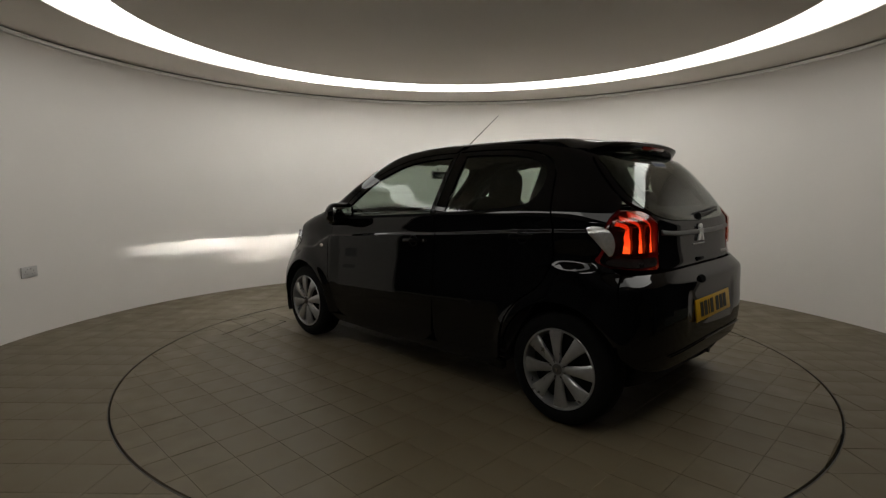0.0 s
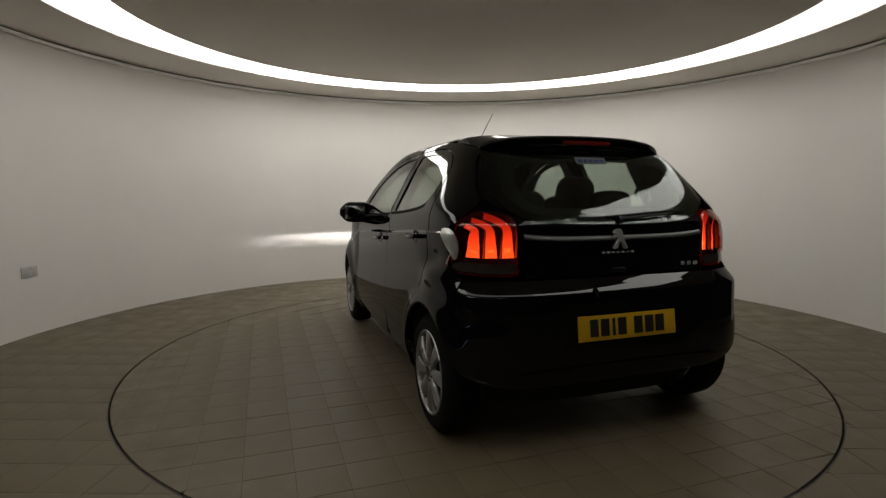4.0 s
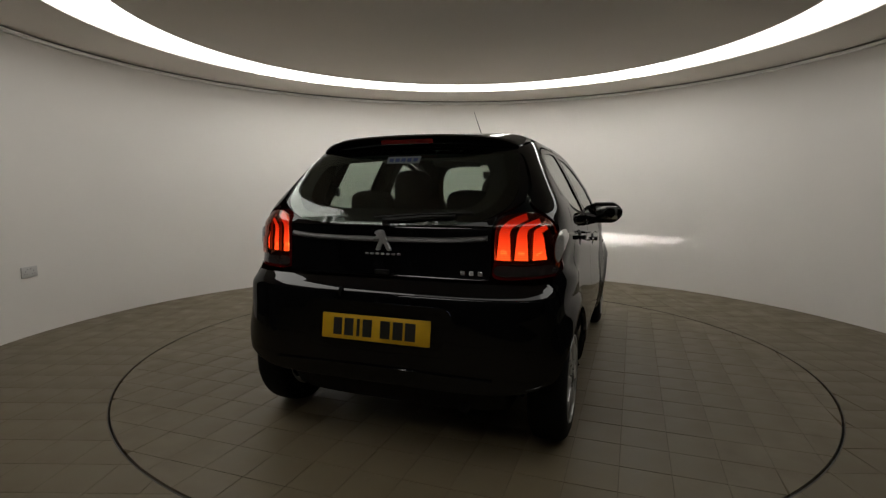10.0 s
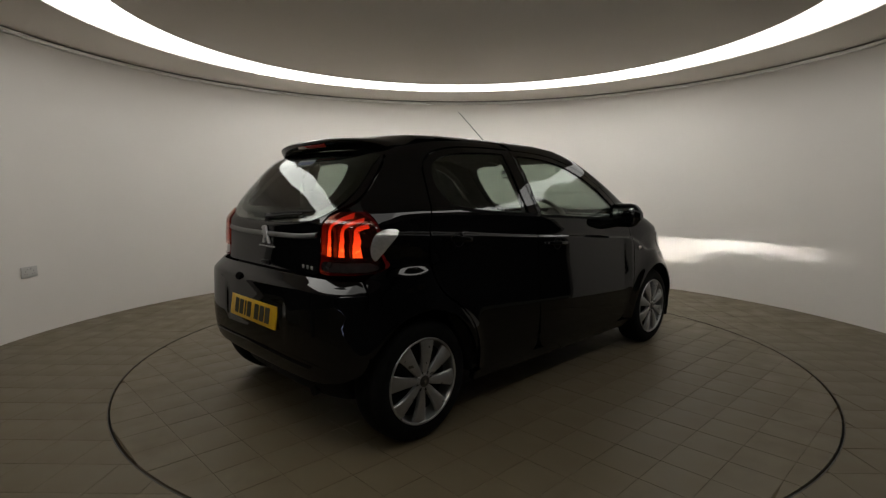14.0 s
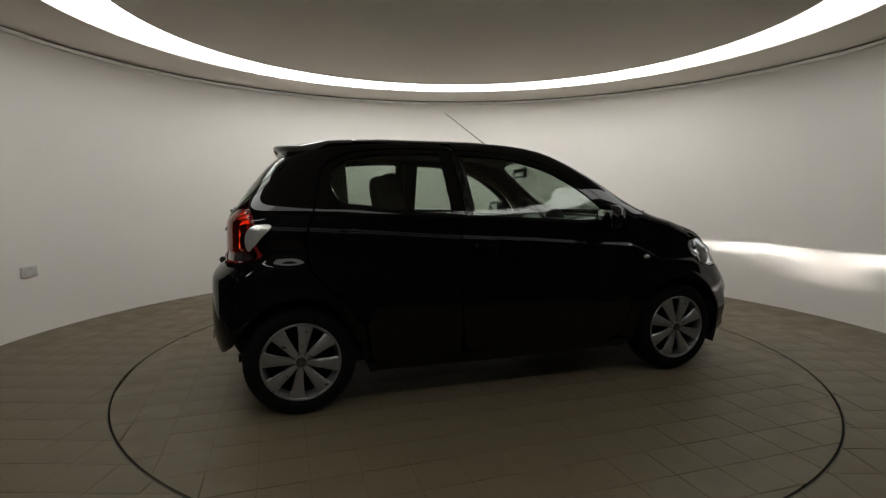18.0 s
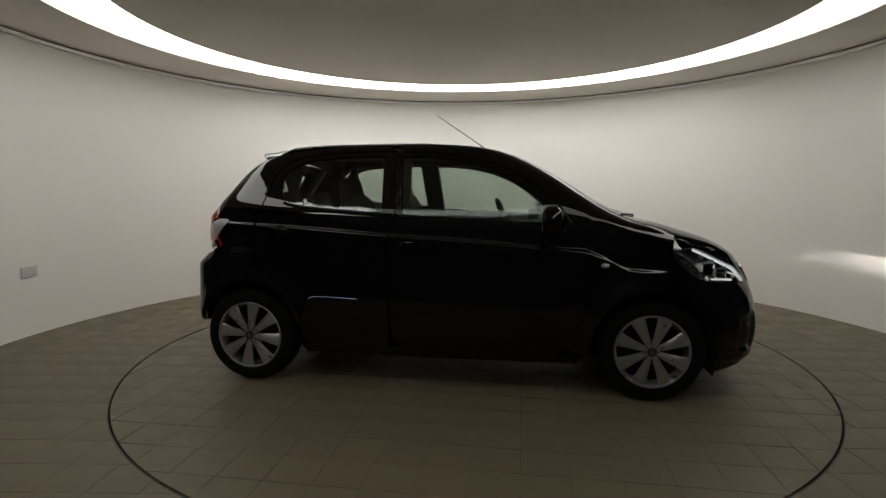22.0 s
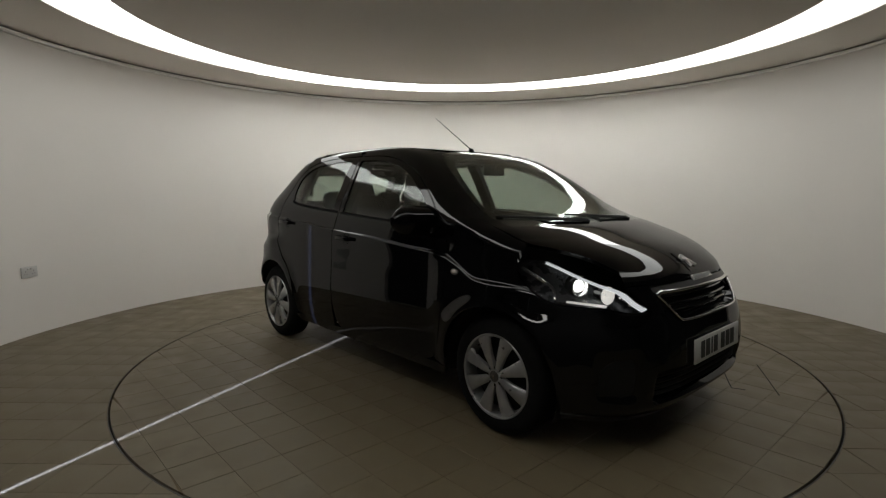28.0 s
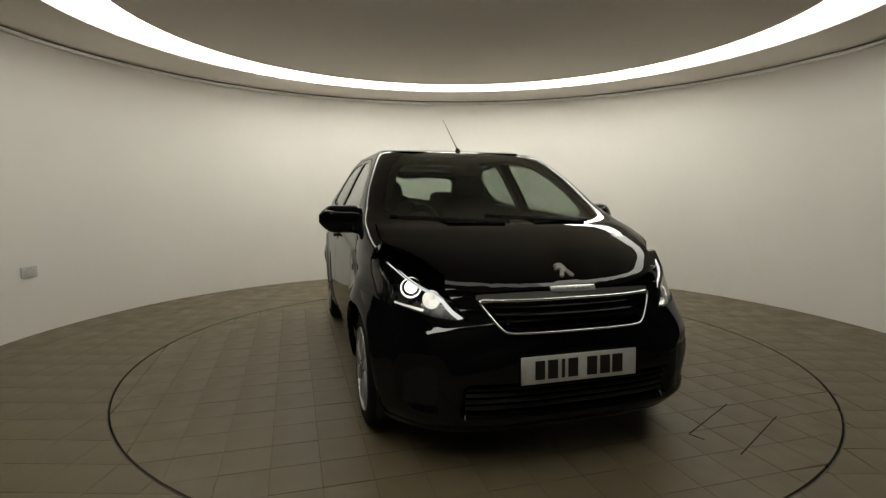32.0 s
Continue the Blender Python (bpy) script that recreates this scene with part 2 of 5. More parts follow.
def fill(outline, holes=(), step=.03, extra=None):
    """Points and triangles that fill a flat outline, leaving the holes open."""
    from mathutils.geometry import delaunay_2d_cdt
    loops = [np.asarray(outline)] + [np.asarray(h) for h in holes]
    lo, hi = loops[0].min(0), loops[0].max(0)
    gx, gy = np.meshgrid(np.arange(lo[0] + step * .5, hi[0], step), np.arange(lo[1] + step * .5, hi[1], step))
    gx[1::2] += step * .5
    G = np.stack([gx.ravel(), gy.ravel()], -1)
    ok = within_outline(G, loops[0])
    for h in loops[1:]:
        ok &= ~within_outline(G, h)
    G = G[ok]
    rim = np.concatenate(loops)
    if len(G):
        d = np.min(np.hypot(G[:, None, 0] - rim[None, :, 0], G[:, None, 1] - rim[None, :, 1]), 1)
        G = G[d > step * .45]
    if extra is not None:
        E = np.asarray(extra, float)
        ok = within_outline(E, loops[0])
        for h in loops[1:]:
            ok &= ~within_outline(E, h)
        E = E[ok]
        if len(E):
            E = E[np.min(np.hypot(E[:, None, 0] - rim[None, :, 0], E[:, None, 1] - rim[None, :, 1]), 1) > .004]
        if len(E):
            G = G[np.min(np.hypot(G[:, None, 0] - E[None, :, 0], G[:, None, 1] - E[None, :, 1]), 1) > step * .4]
            G = np.concatenate([G, E])
    pts = np.concatenate([rim, G])
    edges, s = [], 0
    for l in loops:
        edges += [(s + i, s + (i + 1) % len(l)) for i in range(len(l))]
        s += len(l)
    v, _, f, *_ = delaunay_2d_cdt([Vector(q) for q in pts], edges, [], 0, 1e-6)
    V, F = np.array([tuple(q) for q in v]), np.array([tuple(t) for t in f if len(t) == 3])
    mid = V[F].mean(1)
    ok = within_outline(mid, loops[0])
    for h in loops[1:]:
        ok &= ~within_outline(mid, h)
    return V, F[ok]


def shell(V3, F, thick, inner=None, crown=.002):
    """Gives a curved sheet its thickness inwards and eases its edges."""
    V3 = np.asarray(V3, float)
    n = np.zeros_like(V3)
    c = np.cross(V3[F[:, 1]] - V3[F[:, 0]], V3[F[:, 2]] - V3[F[:, 0]])
    for k in range(3):
        np.add.at(n, F[:, k], c)
    n /= np.linalg.norm(n, axis=1)[:, None] + 1e-12
    away = V3 - (np.array(inner) if inner is not None else np.array([1.2, 0, .6]))
    if np.sum(n * away) < 0:
        n, F = -n, F[:, ::-1]
    count = {}
    for t in F:
        for a, b in ((t[0], t[1]), (t[1], t[2]), (t[2], t[0])):
            count[(a, b)] = count.get((a, b), 0) + 1
    rim = [(a, b) for a, b in count if (b, a) not in count]
    edge = np.zeros(len(V3), bool)
    for a, b in rim:
        edge[a] = edge[b] = True
    out = V3 - n * (edge[:, None] * crown)
    N = len(V3)
    verts = np.concatenate([out, V3 - n * thick])
    faces = [tuple(t) for t in F] + [tuple(t[::-1] + N) for t in F] + [(b, a, a + N, b + N) for a, b in rim]
    return verts, faces


# ---- the round room ----
ROOM_R, ROOM_H, WALL_T = 3.50, 2.385, .15
CX, CY = -.012, .03
TABLE_R = 2.262
OPEN = (-173.0, 0.0)      # the side of the room that is open to a dark bay, in degrees


def arc_wall(name, a0, a1, r0, r1, z0, z1, material, step=2.0):
    n = max(2, int(abs(a1 - a0) / step))
    verts, faces = [], []
    for i in range(n + 1):
        a = radians(a0 + (a1 - a0) * i / n)
        c, s = math.cos(a), math.sin(a)
        verts += [(CX + r * c, CY + r * s, z) for r, z in ((r0, z0), (r0, z1), (r1, z1), (r1, z0))]
    for i in range(n):
        for k in range(4):
            a, b = i * 4 + k, i * 4 + (k + 1) % 4
            faces.append((a, a + 4, b + 4, b))
    faces += [(0, 1, 2, 3), (n * 4 + 3, n * 4 + 2, n * 4 + 1, n * 4)]
    ob = new(name, mesh_of(name, verts, faces, material))
    return tagged(ob, kind="structure")


wall = arc_wall("wall_round", OPEN[1], 360 + OPEN[0], ROOM_R, ROOM_R + WALL_T, -.02, ROOM_H, M_WALL)
tagged(wall, "smooth curved wall in warm white paint", "wall")
# cornice: a slim gloss bead; the gap above gets its shade from a dark-coloured strip
bead = part("trim_cornice", lathe([(ROOM_R - .018 + .017 * math.cos(radians(a)), ROOM_H - .008 + .018 * math.sin(radians(a))) for a in range(0, 361, 30)], 240, "z"), M_TRIM, None)
bead.location = (CX, CY, 0)
tagged(bead, "slim glossy white bead round the wall head", "trim", kind="structure")
tagged(arc_wall("trim_shadow_gap", 0, 360, ROOM_R - .014, ROOM_R + .0, ROOM_H + .0105, ROOM_H + .0185, M_GAP), "dark-coloured strip filling the shadow gap at the wall head", "trim")


def flat_ring(name, r0, r1, z, thick, material, a0=0, a1=360):
    return arc_wall(name, a0, a1, r0, r1, z, z + thick, material, 1.5)


tagged(flat_ring("ceiling_soffit", 2.812, ROOM_R + WALL_T, ROOM_H + .02, .06, M_CEIL), "flat white soffit between wall and light ring", "ceiling")
tagged(flat_ring("ceiling_light_ring", 2.352, 2.812, ROOM_H + .03, .02, M_RING, 38, 142), "broad glowing white ring light set in the ceiling", "ceiling light")
# weaker side sectors stand in for the lens darkening towards its edges
for k, (a0, a1) in enumerate(((-8, 38), (142, 188))):
    tagged(flat_ring(f"ceiling_light_ring_side_{k + 1}", 2.352, 2.812, ROOM_H + .03, .02, M_RINGSIDE if k else M_RINGRIGHT, a0, a1), "glowing white side part of the ceiling ring light", "ceiling light")
tagged(flat_ring("ceiling_light_ring_front", 2.352, 2.812, ROOM_H + .03, .02, M_RINGDIM, 242, 300), "dimmed part of the ceiling ring light over the entrance", "ceiling light")
for k, (a0, a1) in enumerate(((188, 242), (300, 352))):
    tagged(flat_ring(f"ceiling_light_ring_faint_{k + 1}", 2.352, 2.812, ROOM_H + .03, .02, M_RINGLAST if k else M_RINGLOW, a0, a1), "faintly lit part of the ceiling ring light", "ceiling light")
verts = [(CX + 2.352 * math.cos(radians(a)), CY + 2.352 * math.sin(radians(a)), z) for z in (ROOM_H + .012, ROOM_H + .08) for a in range(0, 360, 2)]
disc = new("ceiling_disc", mesh_of("ceiling_disc", verts, [tuple(range(180))[::-1], tuple(range(180, 360))] + [(i, (i + 1) % 180, (i + 1) % 180 + 180, i + 180) for i in range(180)], M_CEIL))
tagged(disc, "round suspended ceiling panel in shadowed off-white", "ceiling", kind="structure")

# the unseen dark bay behind the camera: walls assumed, so the car mirrors darkness
BAY_X, BAY_Y, BAY_H = 4.2, -4.60, 2.95
DOOR_X = (-3.25, -2.25)
for sx in (-1, 1):
    tagged(part(f"wall_bay_{'left' if sx < 0 else 'right'}", box((.15, 3.9, BAY_H), (sx * BAY_X, -2.70, BAY_H / 2)), M_GREYWALL, None, smooth=False), "dark grey painted bay wall", "wall", kind="structure")
    tagged(part(f"wall_return_{'left' if sx < 0 else 'right'}", box((1.90, .15, BAY_H), (sx * 3.78, -1.98 if sx < 0 else -2.07, BAY_H / 2)), M_GREYWALL, None, smooth=False), "dark grey return wall beside the round room", "wall", kind="structure")
tagged(part("wall_bay_back", joined(box((DOOR_X[0] + BAY_X + .1, .15, BAY_H), ((DOOR_X[0] - BAY_X - .1) / 2, BAY_Y, BAY_H / 2)),
                                    box((BAY_X + .1 - DOOR_X[1], .15, BAY_H), ((DOOR_X[1] + BAY_X + .1) / 2, BAY_Y, BAY_H / 2)),
                                    box((DOOR_X[1] - DOOR_X[0], .15, BAY_H - 2.15), ((DOOR_X[0] + DOOR_X[1]) / 2, BAY_Y, (BAY_H + 2.15) / 2))), M_DARKWALL, None, smooth=False),
       "dark grey painted bay wall with a doorway", "wall", kind="structure")
tagged(part("ceiling_bay", box((2 * BAY_X + .3, 9.4, .1), (0, -.35, BAY_H + .05)), M_DARKWALL, None, smooth=False), "dark bay ceiling", "ceiling", kind="structure")
# unseen walls and slab, added only to keep the sky's light out
tagged(part("wall_void", joined(box((.1, 6, BAY_H), (-4.3, 1.5, BAY_H / 2)), box((.1, 6, BAY_H), (4.3, 1.5, BAY_H / 2)), box((8.7, .1, BAY_H), (0, 4.4, BAY_H / 2))), M_DARKWALL, None, smooth=False),
       "unseen dark walls added to keep sky light out", "wall", kind="structure")
tagged(part("floor_void", box((8.7, 8.2, .05), (0, .4, -.19)), M_DARKWALL, None, smooth=False), "unseen dark slab added to keep sky light out", "floor", kind="structure")
# unseen strip added over the bay: mirrored in the car, lights the near floor
bay_light = tagged(new("added_bay_strip"), "unseen white strip added over the bay for reflections and floor light", "ceiling light")
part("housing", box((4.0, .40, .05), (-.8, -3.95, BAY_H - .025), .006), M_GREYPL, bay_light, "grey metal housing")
part("diffuser", box((3.9, .34, .03), (-.8, -3.95, BAY_H - .06), .008), M_BAYLIGHT, bay_light, "glowing white face of the added strip")
MEET = -2.748
fixed_leaf = tagged(new("door_leaf"), "closed dark grey door leaf", "door", group="double door")
part("panel", box((MEET - DOOR_X[0] + .03, .05, 2.14), ((MEET + DOOR_X[0] - .03) / 2, BAY_Y, 1.075), .004), M_DARKWALL, fixed_leaf)
part("handle", tube([(MEET - .06, BAY_Y + .03, .95), (MEET - .06, BAY_Y + .07, .96), (MEET - .06, BAY_Y + .07, 1.14), (MEET - .06, BAY_Y + .03, 1.15)], .009), M_STEEL, fixed_leaf, "steel pull handle")
moving_leaf = tagged(new("sliding_door_leaf"), "dark grey sliding door leaf that opens a crack", "door", group="double door")
part("panel", box((DOOR_X[1] - MEET + .17, .03, 2.16), ((DOOR_X[1] + MEET + .11) / 2, BAY_Y - .044, 1.08), .004), M_DARKWALL, moving_leaf)
part("handle", tube([(MEET + .06, BAY_Y - .055, .95), (MEET + .06, BAY_Y - .09, .96), (MEET + .06, BAY_Y - .09, 1.14), (MEET + .06, BAY_Y - .055, 1.15)], .009), M_STEEL, moving_leaf, "steel pull handle")
tagged(part("ground_outside", box((40, 30, .1), (0, -19.5, -.16)), M_ASPHALT, None, smooth=False), "dark asphalt outside the door", "ground", kind="structure")

# a twin socket on the wall
sock = tagged(new("wall_socket"), "white twin wall socket with two switches", "socket")
part("plate", box((.009, .148, .088), (0, 0, 0), .003), M_PLASTIC, sock, "white plastic face plate")
for y in (-.036, .036):
    part("switch", box((.006, .016, .012), (.0065, y * .45, .026), .0015), M_PLASTIC, sock)
    part("outlet", joined(box((.002, .006, .010), (.005, y, .006)), box((.002, .011, .005), (.005, y - .011, -.014)), box((.002, .011, .005), (.005, y + .011, -.014))), M_GREYPL, sock, "dark three-pin openings")
for y in (-.060, .060):
    part("screw", box((.002, .006, .006), (.005, y, 0), .0008), M_STEEL, sock)
sa = radians(177.8)
sock.matrix_basis = pose(CX + (ROOM_R - .006) * math.cos(sa), CY + (ROOM_R - .006) * math.sin(sa), .516, 0, 0, 177.8 + 180)

# ---- floor slab and tiles ----
n = 128
verts = [(r * math.cos(2 * math.pi * i / n), r * math.sin(2 * math.pi * i / n), z) for r, z in ((TABLE_R + .005, -.0022), (3.75, -.0022), (3.75, -.12), (TABLE_R + .005, -.12)) for i in range(n)]
faces = [(k * n + i, k * n + (i + 1) % n, ((k + 1) % 4) * n + (i + 1) % n, ((k + 1) % 4) * n + i) for k in range(4) for i in range(n)]
floor = tagged(new("floor", mesh_of("floor", verts, faces, M_GROUT)), "brown ceramic tiled floor around the turntable", "floor", kind="structure")
tagged(part("floor_bay", joined(box((8.7, 2.2, .1), (0, -4.35, -.058)), box((2.3, 2.0, .1), (-3.3, -2.4, -.064)), box((2.3, 2.0, .1), (3.3, -2.4, -.064))), M_TILE, None, smooth=False), "plain dark brown bay floor", "floor", kind="structure")
rim = arc_wall("floor_edge_trim", 0, 360, TABLE_R + .005, TABLE_R + .008, -.03, .001, M_ALUDARK, 1.5)
rim.location = (-CX, -CY, 0)
tagged(rim, "thin steel edging round the turntable pit", "trim")

turntable = tagged(new("turntable"), "round tiled vehicle turntable flush with the floor", "turntable")
part("deck", lathe([(0, -.10), (TABLE_R - .008, -.10), (TABLE_R - .008, -.0024), (0, -.0024)], 128, "z"), M_GROUT, turntable)
part("rim_seal", lathe([(TABLE_R - .008, -.05), (TABLE_R + .004, -.05), (TABLE_R + .004, -.024), (TABLE_R - .008, -.024)], 128, "z"), M_RUBBER, turntable, "black rubber gap seal")
part("pit", lathe([(0, -.16), (TABLE_R + .03, -.16), (TABLE_R + .03, -.14), (0, -.14)], 64, "z"), M_RUBBER, turntable)


# the cut joints of a small access hatch in the turntable
for x0, y0, x1, y1 in ((1.66, .572, 1.422, 1.032), (1.885, .651, 1.62, 1.152), (1.66, .572, 1.728, .598)):
    run = math.hypot(x1 - x0, y1 - y0)
    part("hatch_joint", box((run, .005, .003), ((x0 + x1) / 2, (y0 + y1) / 2, .0002), 0, Matrix.Rotation(math.atan2(y1 - y0, x1 - x0), 4, "Z")), M_RUBBER, turntable, "dark cut joint of a floor hatch")


def tile_outline(cx, cy, half, turn, radius, keep_inside):
    """A square tile, cut by the turntable's edge where it crosses it."""
    c, s = math.cos(turn), math.sin(turn)
    loc = []
    for a, b in (((-1, -1), (1, -1)), ((1, -1), (1, 1)), ((1, 1), (-1, 1)), ((-1, 1), (-1, -1))):
        for t in np.arange(12) / 12:
            loc.append(((a[0] + (b[0] - a[0]) * t) * half, (a[1] + (b[1] - a[1]) * t) * half))
    P = np.array([(cx + c * u - s * v, cy + s * u + c * v) for u, v in loc])
    r = np.hypot(P[:, 0], P[:, 1])
    ok = r < radius if keep_inside else r > radius
    if ok.all():
        return P[::12]
    if ok.sum() < 4:
        return None
    k = next(i for i in range(len(P)) if ok[i] and not ok[i - 1])
    P, ok = np.roll(P, -k, 0), np.roll(ok, -k)
    kept = P[ok]
    a0, a1 = math.atan2(*kept[-1][::-1]), math.atan2(*kept[0][::-1])
    d = (a1 - a0 + math.pi) % (2 * math.pi) - math.pi
    arc = [(radius * math.cos(a0 + d * t), radius * math.sin(a0 + d * t)) for t in np.linspace(0, 1, 5)]
    inner = [q for i, q in enumerate(kept) if i in (0, len(kept) - 1) or abs(np.cross(kept[i] - kept[i - 1], kept[(i + 1) % len(kept)] - kept[i])) > 1e-6]
    return np.array(inner[1:-1] + arc)


def tile_mesh(P, z=0.0, thick=.010):
    m = P.mean(0)
    inn = m + (P - m) * (1 - .0022 / max(.02, np.hypot(*(P - m).T).mean()))
    k = len(P)
    verts = [(x, y, z) for x, y in inn] + [(x, y, z - .0008) for x, y in P] + [(x, y, z - thick) for x, y in P]
    faces = [tuple(range(k))] + [(a + i, a + k + i, a + k + (i + 1) % k, a + (i + 1) % k) for a in (0, k) for i in range(k)]
    return verts, faces


def lay(parent, pitch, joint, turn, ox, oy, radius, keep_inside, far, near):
    """Lays tiles; those near the camera's side are pieces of their own, the rest one mesh."""
    rest_v, rest_f, count = [], [], 0
    cells = []
    N = int(far / pitch) + 2
    for i in range(-N, N + 1):
        for j in range(-N, N + 1):
            u, v = ox + i * pitch, oy + j * pitch
            c, s = math.cos(turn), math.sin(turn)
            x, y = c * u - s * v, s * u + c * v
            if math.hypot(x, y) < far:
                cells.append((near(x, y), x, y))
    cells.sort()
    plain = {}
    for d, x, y in cells:
        P = tile_outline(x, y, (pitch - joint) / 2, turn, radius, keep_inside)
        if P is None or abs(np.sum(P[:, 0] * np.roll(P[:, 1], -1) - np.roll(P[:, 0], -1) * P[:, 1])) < .0012:
            continue
        dz = random.uniform(-.0005, .0005)
        if count < 300:
            count += 1
            if len(P) == 4:
                if "m" not in plain:
                    plain["m"] = mesh_of("tile", *tile_mesh(P - [x, y]), M_TILE, False)
                me = plain["m"]
            else:
                me = mesh_of("tile", *tile_mesh(P - [x, y]), M_TILE, False)
            ob = hung(new("tile", me), parent)
            ob.matrix_basis = pose(x, y, dz, random.uniform(-.12, .12), random.uniform(-.12, .12))
        else:
            v, f = tile_mesh(P, dz)
            rest_f += [tuple(q + len(rest_v) for q in t) for t in f]
            rest_v += v
    if rest_v:
        ob = piece("far_tiles", rest_v, rest_f, M_TILE, parent, smooth=False)
        ob["kind"] = "stuff"


# ---- the car's outer surface: level outlines from sill to roof, x forward from the rear axle, y to the car's left ----
def curve(*pts):
    """A smooth monotone curve through (key, value) pairs."""
    k, v = np.array(pts, float).T
    h = np.diff(k)
    d = np.diff(v) / h
    m = np.zeros(len(k))
    m[0], m[-1] = d[0], d[-1]
    for i in range(1, len(k) - 1):
        if d[i - 1] * d[i] > 0:
            a, b = 2 * h[i] + h[i - 1], h[i] + 2 * h[i - 1]
            m[i] = (a + b) / (a / d[i - 1] + b / d[i])

    def f(x):
        x = np.clip(np.asarray(x, float), k[0], k[-1])
        i = np.clip(np.searchsorted(k, x) - 1, 0, len(k) - 2)
        t = (x - k[i]) / h[i]
        return ((1 + 2 * t) * (1 - t) ** 2 * v[i] + t * (1 - t) ** 2 * h[i] * m[i]
                + t * t * (3 - 2 * t) * v[i + 1] + t * t * (t - 1) * h[i] * m[i + 1])
    return f


half_width = curve((.15, .728), (.22, .768), (.32, .796), (.42, .808), (.50, .811), (.65, .804), (.78, .796), (.86, .794), (.923, .7895), (.937, .7775), (.98, .7710),
                   (1.03, .7595), (1.06, .7475), (1.15, .699), (1.27, .634), (1.345, .590), (1.399, .550), (1.433, .512), (1.456, .44), (1.466, .28), (1.470, .05))
# the same without the door crease, for the front wings
half_plain = curve((.15, .728), (.22, .768), (.32, .796), (.42, .808), (.50, .811), (.65, .804), (.78, .796), (.86, .793), (.93, .7825), (.98, .7700),
                   (1.03, .7595), (1.06, .7475), (1.15, .699), (1.27, .634), (1.345, .590), (1.399, .550), (1.433, .512), (1.456, .44), (1.466, .28), (1.470, .05))
nose = curve((.15, 2.900), (.20, 2.959), (.26, 3.007), (.40, 3.024), (.55, 3.015), (.66, 2.987), (.73, 2.947), (.78, 2.913), (.83, 2.838), (.88, 2.727),
             (.93, 2.576), (.97, 2.440), (1.0, 2.315), (1.05, 2.184), (1.15, 2.008), (1.25, 1.849), (1.33, 1.706), (1.388, 1.575), (1.422, 1.450), (1.444, 1.25),
             (1.459, 1.02), (1.470, .72))
tail = curve((.15, -.339), (.22, -.382), (.32, -.430), (.40, -.449), (.50, -.453), (.60, -.450), (.66, -.447), (.694, -.4440), (.708, -.4415), (.717, -.4365), (.726, -.4285), (.738, -.4165), (.756, -.397), (.776, -.3795), (.80, -.369), (.90, -.360), (.96, -.3585), (1.00, -.3560), (1.012, -.3510), (1.022, -.3420), (1.034, -.3315), (1.05, -.3200),
             (1.08, -.2995), (1.2, -.211), (1.3, -.124), (1.36, -.044), (1.405, .057), (1.439, .211), (1.459, .445), (1.470, .68))
middle = curve((1.2, 1.2), (1.38, 1.0), (1.470, .70))


front_power = curve((.15, 9.6), (.40, 9.3), (.55, 7.8), (.65, 6.6), (.74, 6.3), (.80, 6.6), (.88, 9.0), (1.02, 15.0))
front_bow = curve((.18, 3.3), (.40, 3.1), (.55, 2.9), (.68, 2.5), (.78, 2.65), (.88, 2.95), (1.02, 2.6))
rear_power = curve((.72, 18.0), (.85, 15.0), (1.02, 16.0), (1.45, 14.0))
rear_bow = curve((.60, 3.85), (.80, 4.6), (1.0, 5.0))


def powers(z, front):
    """How square the level outlines are, from bumper height to roof."""
    return (front_power(z), front_bow(z)) if front else (rear_power(z), rear_bow(z))


def rounded(q, z, front):
    """(1 - q^a)^(1/b) with the outline's powers."""
    a, b = powers(z, front)
    return (1 - np.clip(q, 0, .99999) ** a) ** (1 / b)


ledge = curve((-.4, .99), (-.13, .974), (.24, .954), (.866, .908), (1.3, .885), (1.66, .855), (1.97, .833), (2.06, .802), (2.22, .735), (2.44, .725), (2.6, .695), (2.8, .66))


def arch(x, z):
    """The swell of the wings round the wheels."""
    r0, r1 = np.hypot(x, z - .29), np.hypot(x - 2.34, z - .29)
    return .022 * (np.exp(-((r0 - .335) / .06) ** 2) + np.exp(-((r1 - .335) / .06) ** 2))


def at_side(x, z):
    """y of the left flank at x and z."""
    x, z = np.asarray(x, float), np.asarray(z, float)
    c, front = middle(z), x > middle(z)
    a = np.where(front, nose(z) - c, c - tail(z))
    q = np.clip(np.abs(x - c) / a, 0, .9999)
    # the shoulder crease falls from the tail lamp to the front wheel
    fall = np.clip(.932 - ledge(x), -.06, .10) * np.clip((2.3 - x) / .3, 0, 1)
    zs = z + fall * np.clip(1 - (z - ledge(x) - .02) / .30, 0, 1) * np.clip((z - .45) / .3, 0, 1)
    k = np.clip((x - 1.90) / .10, 0, 1)
    y = (half_width(zs) * (1 - k) + half_plain(zs) * k) * np.where(front, rounded(q, z, True), rounded(q, z, False))
    y = y + .014 / (1 + np.exp(np.clip((z - ledge(x)) / .005, -40, 40))) * np.clip((x - 1.86) / .10, 0, 1) * np.clip((2.75 - x) / .4, 0, 1) * np.clip((z - .4) / .2, 0, 1)
    # the haunch over the rear wheel
    y = y - .021 * np.exp(-((x + .05) / .13) ** 2) * np.tanh((z - .805) / .032) * np.exp(-((z - .805) / .10) ** 2)
    # the swell of the front wing under its crease
    y = y + .012 * np.exp(-((x - 2.30) / .13) ** 2) / (1 + np.exp(np.clip((z - .785) / .020, -40, 40))) * np.clip((z - .5) / .2, 0, 1)
    return y + arch(x, z)


